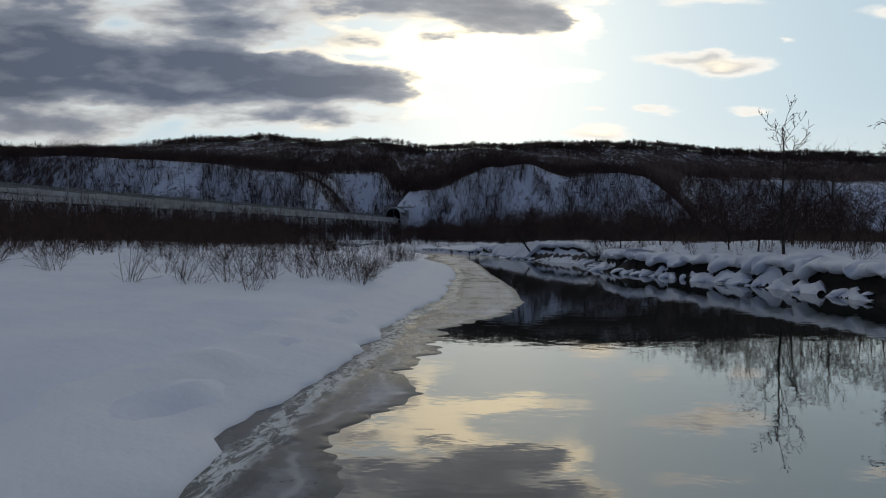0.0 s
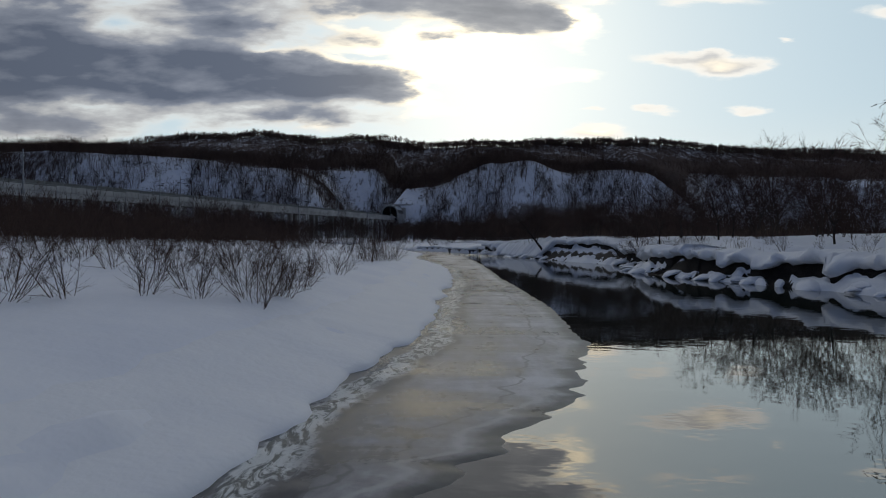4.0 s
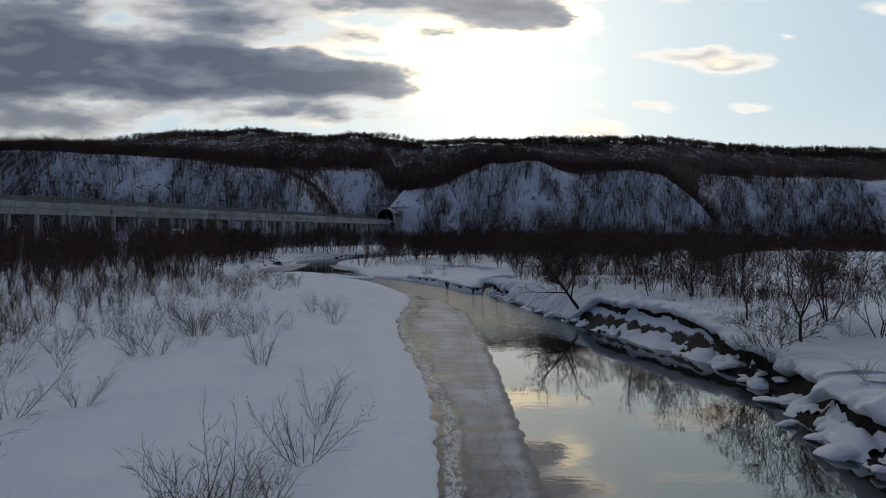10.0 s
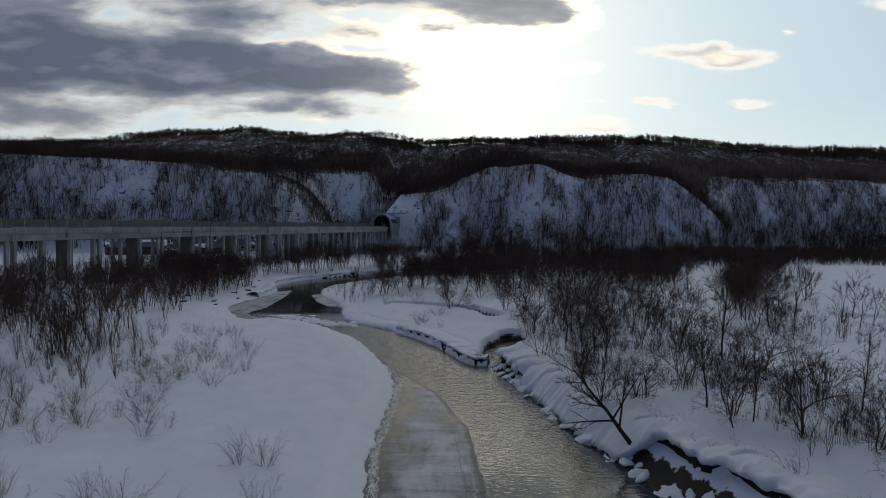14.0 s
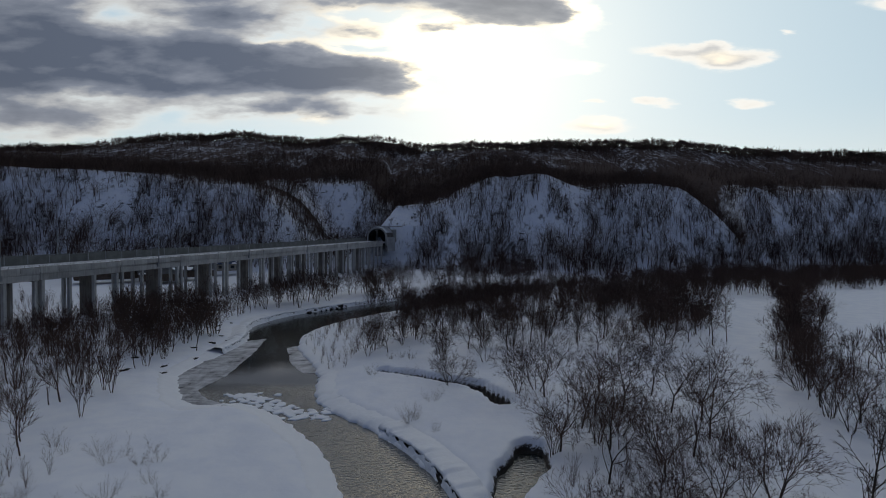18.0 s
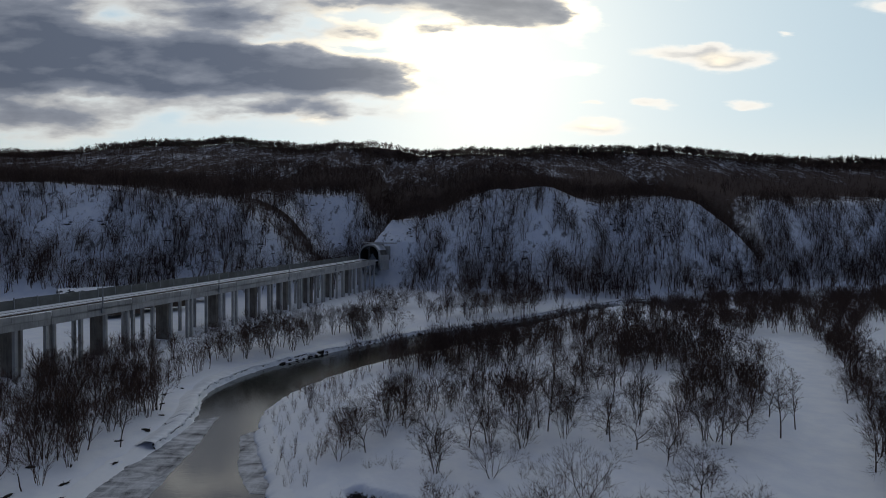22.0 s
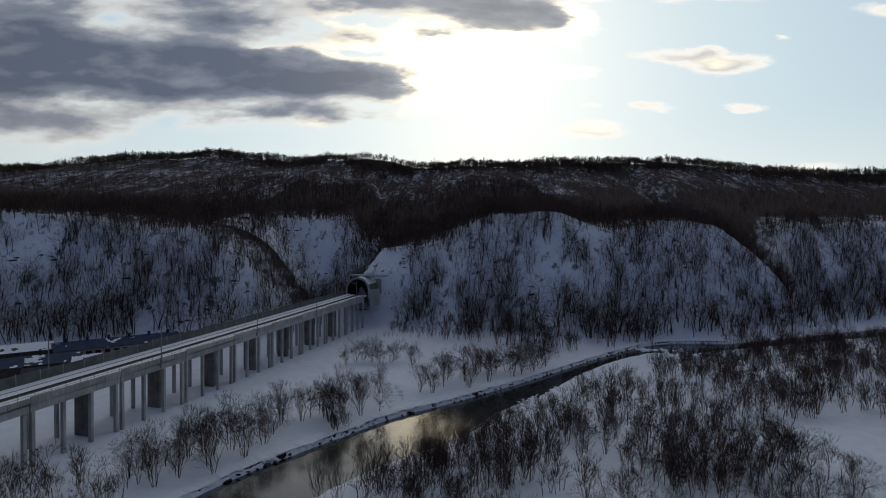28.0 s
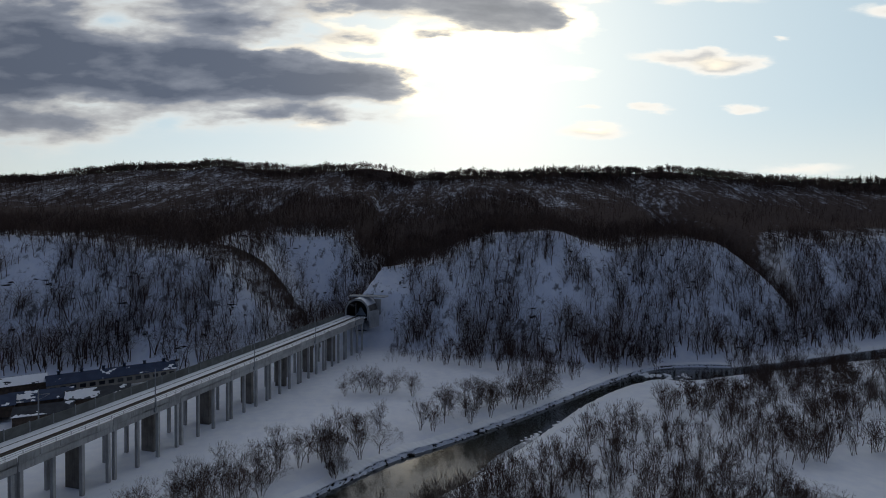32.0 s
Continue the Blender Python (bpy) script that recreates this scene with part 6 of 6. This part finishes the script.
def stuff(name, kinds, x, y, sizes, mat, label, cat, seed, sides=3):
    """Uncountable woods: many plants joined into one mesh."""
    r = np.random.RandomState(seed)
    z = ground_z(x, y)
    which = r.randint(0, len(kinds), len(x))
    VV, TT, base = [], [], 0
    for k, (v, t) in enumerate(kinds):
        i = np.where(which == k)[0]
        if not len(i):
            continue
        a = r.uniform(0, 2 * math.pi, len(i))
        s = sizes[i] * r.uniform(0.8, 1.2, len(i))
        c, sn = np.cos(a)[:, None] * s[:, None], np.sin(a)[:, None] * s[:, None]
        px = v[None, :, 0] * c - v[None, :, 1] * sn + x[i, None]
        py = v[None, :, 0] * sn + v[None, :, 1] * c + y[i, None]
        pz = v[None, :, 2] * s[:, None] + z[i, None]
        VV.append(np.stack([px, py, pz], -1).reshape(-1, 3))
        TT.append((t[None] + (base + np.arange(len(i)) * len(v))[:, None, None]).reshape(-1, 3))
        base += len(i) * len(v)
    ob = new(name, tri_mesh(name, np.concatenate(VV), np.concatenate(TT), mat, True))
    return tagged(ob, label, cat, kind="stuff")


THIN[0] = 0.019
MID_KINDS = [tris_of(fan(600 + i, 5.4, 0.036, 4, POLES, 5, 0.24) if i % 2 else fan(600 + i, 5.4, 0.065, 5, MIDFAN)) for i in range(9)]
SLIVER[0], POINT[0], THIN[0], WOB[0] = 1, 0, 0.016, 0.6
THICK_KINDS = [tris_of(plant(640 + i, 3.6, 0.028, THICK, 4, 0.26)) for i in range(6)]
THIN[0] = 0.04
FAR_KINDS = [tris_of(fan(700 + i, 7.0, 0.14, 3, FARFAN)) for i in range(6)]
THIN[0] = 0.15
SKY_KINDS = [tris_of(fan(740 + i, 8.0, 0.16, 4, FARFAN)) for i in range(6)]
THIN[0] = 0.021
BLUFF_KINDS = [tris_of(fan(720 + i, 9.5, 0.12, 4, BLUFFAN, 1 + (i % 3) // 2, 0.2)) for i in range(8)]
R = np.random.RandomState(9)
# thicket behind the snow bar, up to the viaduct
x, y = scatter(2500, -75, -12, 28, 200, lambda x, y: (y > 30 + 26 * vnoise(x * 0.12, y * 0.05, 96)) & (line_dist(x, y, BANK_L) > np.interp(y, (28, 80, 110, 150, 200), (14, 17, 20, 7, 5)) + 5 * vnoise(x * 0.1, y * 0.1, 4)) & (x > ARC(y) + 3) & (y < 190) & (x < 0), 45)
stuff("willow_thicket", THICK_KINDS, x, y, R.uniform(0.75, 1.25, len(x)) * np.interp(line_dist(x, y, BANK_L), (10, 18, 32, 46), (0.38, 0.60, 1.0, 1.5)) * np.interp(y, (60, 90), (0.8, 1.0)), WILLOW, "dense red-brown leafless willow thicket in snow", "thicket", 1)
x, y = scatter(1500, -75, -30, 95, 205, lambda x, y: (line_dist(x, y, BANK_L) > 5) & (x > ARC(y) + 3) & (y < 198) & (x < -0.1 * y - 22), 57)
stuff("alder_wood", MID_KINDS, x[:300], y[:300], R.uniform(0.9, 1.5, 300)[:len(x[:300])], TWIG, "tall bare trees between the river and the viaduct", "wood", 12)
x, y = scatter(900, -140, -60, 0, 200, lambda x, y: (x < ARC(y) - 14), 46)
stuff("willow_thicket", THICK_KINDS, x, y, R.uniform(0.8, 1.3, len(x)), WILLOW, "leafless thicket behind the viaduct", "thicket", 2)
# wood on the inner side of the far bend and along the foot of the bluffs
x, y = scatter(6000, -20, 330, 185, 345, lambda x, y: (vnoise(x * 0.06, y * 0.06, 90) + 0.3 * vnoise(x * 0.2, y * 0.2, 91) > 0.37) & (line_dist(x, y, BANK_R) > 4 + 6 * s01((y - 215) / 30) + 9 * s01((x - 40) / 20) * s01((118 - x) / 15)) & (y < 200 + 0.42 * x + 70) & (y > np.interp(x, (-20, 60, 120, 330), (196, 212, 238, 260)) - 30 * vnoise(x * 0.05, y * 0.05, 6)) & inside(x, y, np.array([(-20, 190), (330, 190), (330, 385), (196, 340), (115, 310), (80, 303), (25, 242), (-10, 205)])), 47)
stuff("alder_wood", MID_KINDS, x, y, R.uniform(1.1, 1.6, len(x)), TWIG, "dense bare brown alder wood on the river flat", "wood", 3)
x, y = scatter(1600, 20, 62, 58, 150, lambda x, y: (line_dist(x, y, BANK_R) > 9) & (vnoise(x * 0.07, y * 0.07, 69) > 0.58), 59)
stuff("alder_wood", MID_KINDS, x[:45], y[:45], R.uniform(0.5, 0.9, 45)[:len(x[:45])], TWIG, "dense bare brown alders behind the river bank", "wood", 15)
x, y = scatter(1300, 30, 330, 20, 200, lambda x, y: (vnoise(x * 0.05, y * 0.05, 66) > 0.52) & (x > 48), 48)
stuff("alder_wood", MID_KINDS, x, y, R.uniform(1.0, 1.6, len(x)), TWIG, "bare brown alder clumps beside the snowy field", "wood", 4)
x, y = scatter(1100, -20, 60, 165, 235, lambda x, y: (line_dist(x, y, BANK_R) > 6) & (vnoise(x * 0.09, y * 0.09, 67) > 0.55), 49)
stuff("alder_wood", MID_KINDS, x, y, R.uniform(0.7, 1.3, len(x)), TWIG, "bare brown alder scrub inside the river bend", "wood", 5)
x, y = scatter(1500, 12, 46, 30, 135, lambda x, y: (line_dist(x, y, BANK_R) > 6.5) & (vnoise(x * 0.08, y * 0.08, 68) > 0.52), 55)
stuff("alder_scrub", THICK_KINDS, x[:200], y[:200], R.uniform(0.4, 0.75, 200)[:len(x[:200])], TWIG, "thin leafless scrub between the trees on the bank", "scrub", 11)
x, y = scatter(1500, -60, 240, 285, 360, lambda x, y: (y < np.interp(x, FOOT_X, FOOT_Y) + 4) & (y > np.interp(x, FOOT_X, FOOT_Y) - 22) & (line_dist(x, y, BANK_L) < 60) & (vnoise(x * 0.12, y * 0.12, 60) > 0.42), 50)
stuff("alder_wood", MID_KINDS, x, y, R.uniform(1.2, 2.4, len(x)), TWIG, "bare trees along the foot of the bluff", "wood", 6)


x, y = scatter(420, -40, 22, 322, 360, lambda x, y: (vnoise(x * 0.15, y * 0.15, 95) > 0.36) & ((x > -17) | (y < 346)) & (np.abs(x + 24) > 4), 64)
stuff("portal_scrub", THICK_KINDS + MID_KINDS[:3], x[:240], y[:240], R.uniform(0.5, 1.2, 240)[:len(x[:240])], TWIG, "low leafless scrub on the slope beside the tunnel", "scrub", 16)


# hill woods: open on the snowy bluffs, dense on the plateau behind
x, y = scatter(52000, -300, 330, 250, 460, lambda x, y: (over(x, y) > 0) & (behind_edge(x, y) < 3) & ~((np.abs(x + 23) < 11) & (y < 374)) & (0.45 * vnoise(x * 0.07, y * 0.05, 71) + 0.6 * vnoise(x * 0.25, y * 0.2, 72) > np.where(x < -110, 0.36, np.where(x > 20, 0.44, 0.42))), 51)
x2, y2 = scatter(3000, -420, 420, 230, 480, lambda x, y: (over(x, y) > -2) & (behind_edge(x, y) < 6) & ((x < -192) | ((x > 190) & (np.sin(x * 37.0) > 0.4))), 63)
x, y = np.concatenate([x, x2]), np.concatenate([y, y2])
keep = np.sin(x * 91.7 + y * 53.3) > -0.5
x, y = x[keep], y[keep]
stuff("bluff_wood", BLUFF_KINDS, x, y, R.uniform(0.8, 1.25, len(x)) * np.interp(over(x, y), (0, 12, 30), (1.45, 1.25, 1.0)), FOREST, "bare dark trees on the steep snowy bluff", "wood", 7)
x, y = scatter(7000, -480, 480, 270, 560, lambda x, y: (behind_edge(x, y) > -2) & ~((np.abs(x + 20) < 13) & (y < 374)), 52)
stuff("hill_wood", FAR_KINDS, x, y, R.uniform(0.8, 1.2, len(x)), FOREST, "dense dark leafless wood on the hill", "wood", 8)
x, y = scatter(16000, -300, 330, 290, 420, lambda x, y: (behind_edge(x, y) > -3) & (behind_edge(x, y) < 45) & ~((np.abs(x + 20) < 13) & (y < 374)), 58)
stuff("hill_wood", FAR_KINDS, x[:4600], y[:4600], R.uniform(0.8, 1.25, 4600)[:len(x[:4600])], FOREST, "dense dark leafless wood along the bluff edge", "wood", 14)
x, y = scatter(5200, -150, 70, 355, 500, lambda x, y: (behind_edge(x, y) > -2) & ~((np.abs(x + 20) < 13) & (y < 374)), 83)
stuff("hill_wood", FAR_KINDS, x[:2600], y[:2600], R.uniform(0.8, 1.2, 2600)[:len(x[:2600])], FOREST, "dense dark leafless wood in the gully over the tunnel", "wood", 17)
x, y = scatter(6500, -600, 600, 570, 646, lambda x, y: x > -1e9, 53)
stuff("hill_wood", SKY_KINDS, x, y, R.uniform(0.7, 1.1, len(x)), FOREST, "dense dark leafless wood along the skyline", "wood", 9)


# dark ledges and fallen trunks on the bluffs
LEDGES = []
for i in range(4):
    rr = random.Random(900 + i)
    segs, p = [], Vector((-1.3, 0, 0.1))
    for k in range(3):
        q = p + Vector((rr.uniform(0.6, 1.1), rr.uniform(-0.3, 0.3), rr.uniform(-0.12, 0.2)))
        segs.append((p, q, rr.uniform(0.12, 0.3), rr.uniform(0.15, 0.38) if k < 2 else 0.0, 0))
        p = q
    LEDGES.append(tris_of(segs, 5))
x, y = scatter(900, -230, 210, 290, 420, lambda x, y: (over(x, y) > 4) & (behind_edge(x, y) < -6) & (vnoise(x * 0.08, y * 0.08, 33) > 0.45), 87)
stuff("rock_ledges", LEDGES, x[:170], y[:170], R.uniform(0.6, 1.5, 170)[:len(x[:170])], SOIL, "dark rock ledges and fallen trunks on the snowy bluff", "rocks", 18)


def conifer(seed):
    r = random.Random(seed)
    segs = [(Vector((0, 0, -0.3)), Vector((0, 0, 11)), 0.18, 0.0, 0)]
    for k in range(13):
        z = 1.5 + 9 * k / 13
        for j in range(6):
            a = j * 0.9 + k + r.uniform(-0.2, 0.2)
            L = 2.2 * (1 - k / 14) * r.uniform(0.8, 1.15)
            segs.append((Vector((0, 0, z)), Vector((math.cos(a) * L, math.sin(a) * L, z - 0.35 * L)), 0.34 * (1 - k / 17), 0.0, 1))
    return tris_of(segs)


CONIFERS = [conifer(i) for i in range(3)]
x, y = scatter(2600, -480, 520, 590, 660, lambda x, y: vnoise(x * 0.018, y * 0.03, 81) > 0.50, 54)
stuff("conifer_stand", CONIFERS, x[:520], y[:520], R.uniform(0.6, 0.95, 520), NEEDLES, "dark conifers among the hill wood", "wood", 10)


# ---- dry grass on the right bank ----
def grass_tuft(seed):
    r = random.Random(seed)
    segs = []
    for k in range(9):
        a, t = r.uniform(0, 6.283), r.uniform(0.05, 0.45)
        h = r.uniform(0.4, 0.95)
        o = Vector((r.uniform(-0.2, 0.2), r.uniform(-0.2, 0.2), -0.1))
        m = o + Vector((math.cos(a) * t * h * 0.4, math.sin(a) * t * h * 0.4, h * 0.6))
        segs.append((o, m, 0.007, 0.005, 0))
        segs.append((m, m + Vector((math.cos(a) * t * h, math.sin(a) * t * h, h * 0.4)), 0.005, -1.0, 1))
    return tris_of(segs)


TUFTS = [grass_tuft(i) for i in range(5)]
x, y = scatter(2600, 12, 36, 22, 100, lambda x, y: (line_dist(x, y, BANK_R) > 3.2) & (vnoise(x * 0.22, y * 0.22, 93) > 0.50), 61)
stuff("dry_grass", TUFTS, x[:1100], y[:1100], R.uniform(0.9, 2.0, 1100)[:len(x[:1100])], STRAW, "dry brown grass stalks standing in snow", "grass", 13)


# ---- drift debris on the far banks, floes in the bend ----
def clump(seed):
    bm = bmesh.new()
    r = random.Random(seed)
    for k in range(4):
        m = pose(r.uniform(-0.5, 0.5), r.uniform(-0.3, 0.3), r.uniform(0, 0.2), 0, 0, r.uniform(0, 180)) @ Matrix.Diagonal((r.uniform(0.25, 0.6), r.uniform(0.2, 0.4), r.uniform(0.15, 0.3), 1))
        bmesh.ops.create_icosphere(bm, subdivisions=2, radius=1.0, matrix=m)
    for v in bm.verts:
        v.co += v.co.normalized() * 0.18 * noise.noise(v.co * 3 + Vector((seed, 0, 0)))
    for k in range(5):
        a = r.uniform(0, 6.28)
        tube(bm, (0, 0, 0), (math.cos(a) * 1.1, math.sin(a) * 1.1, r.uniform(0.1, 0.7)), 0.035, 5, 0.012)
    me = bpy.data.meshes.new("drift_debris")
    bm.to_mesh(me)
    bm.free()
    me.materials.append(SOIL)
    return me


CLUMPS = [clump(i) for i in range(5)]
DR = random.Random(12)


def debris(x, y, s, z=None):
    ob = new("drift_debris", DR.choice(CLUMPS))
    ob.matrix_world = pose(x, y, (float(ground_z(x, y)) + 0.03) if z is None else z, 0, 0, DR.uniform(0, 360)) @ Matrix.Diagonal((s * DR.uniform(0.7, 1.4), s * DR.uniform(0.4, 0.9), s * DR.uniform(0.5, 1.0), 1))
    tagged(ob, "dark drift roots and stones bare of snow", "debris", "drift debris on the banks")


for x, y in [(-38.5, 141), (-40, 144), (-42, 148), (-38, 150), (-44, 152), (-41, 156), (-39.5, 160), (-38.2, 163), (-40.5, 166), (-43, 171), (-45, 176), (-44, 180), (-47, 158), (-46, 147), (-43.5, 140)]:
    debris(x, y, DR.uniform(0.5, 1.0))
for x, y, nx, ny in along(smooth_line(BANK_L[26:36]), 2.3):
    if DR.random() < 0.35:
        continue
    d = DR.uniform(0.0, 0.5) if DR.random() < 0.85 else DR.uniform(0.8, 2.5)
    debris(x - nx * d, y - ny * d, DR.uniform(0.4, 1.2), max(0.1, 0.8 * d) if d < 1 else None)


def floe_mesh(seed):
    r = random.Random(seed)
    bm = bmesh.new()
    n = 9
    ring = [(math.cos(6.283 * k / n) * r.uniform(0.7, 1.1), math.sin(6.283 * k / n) * r.uniform(0.7, 1.1)) for k in range(n)]
    lo = [bm.verts.new((x, y, -0.15)) for x, y in ring]
    mid = [bm.verts.new((x, y, 0.10)) for x, y in ring]
    up = [bm.verts.new((x * 0.75, y * 0.75, 0.24 + 0.05 * r.random())) for x, y in ring]
    for k in range(n):
        j = (k + 1) % n
        bm.faces.new((lo[k], lo[j], mid[j], mid[k]))
        bm.faces.new((mid[k], mid[j], up[j], up[k])).smooth = True
    bm.faces.new(up)
    me = bpy.data.meshes.new("snow_floe")
    bm.to_mesh(me)
    bm.free()
    me.materials.append(SNOW)
    return me


FLOES = [floe_mesh(i) for i in range(5)]


def floe(x, y, s, label="small snow-capped ice floe in the river"):
    ob = new("ice_floe", DR.choice(FLOES))
    ob.matrix_world = pose(x, y, 0.0, 0, 0, DR.uniform(0, 360)) @ Matrix.Diagonal((s * DR.uniform(0.8, 1.5), s, s * 0.8, 1))
    tagged(ob, label, "ice floe", "ice floes")


for k in range(95):
    f = DR.random()
    floe(-24.5 + 12 * f + DR.gauss(0, 1.1), 131.0 - 6.5 * f + DR.gauss(0, 1.1) + (1.2 if f < 0.3 else 0), DR.uniform(0.25, 0.75))
for k in range(26):
    floe(88 + DR.uniform(-9, 9), 311 + DR.uniform(-6, 5), DR.uniform(0.6, 1.5))
for k in range(16):
    f = DR.random()
    floe(24 + 22 * f, 247 + 25 * f + DR.gauss(0, 0.8), DR.uniform(0.4, 0.9))
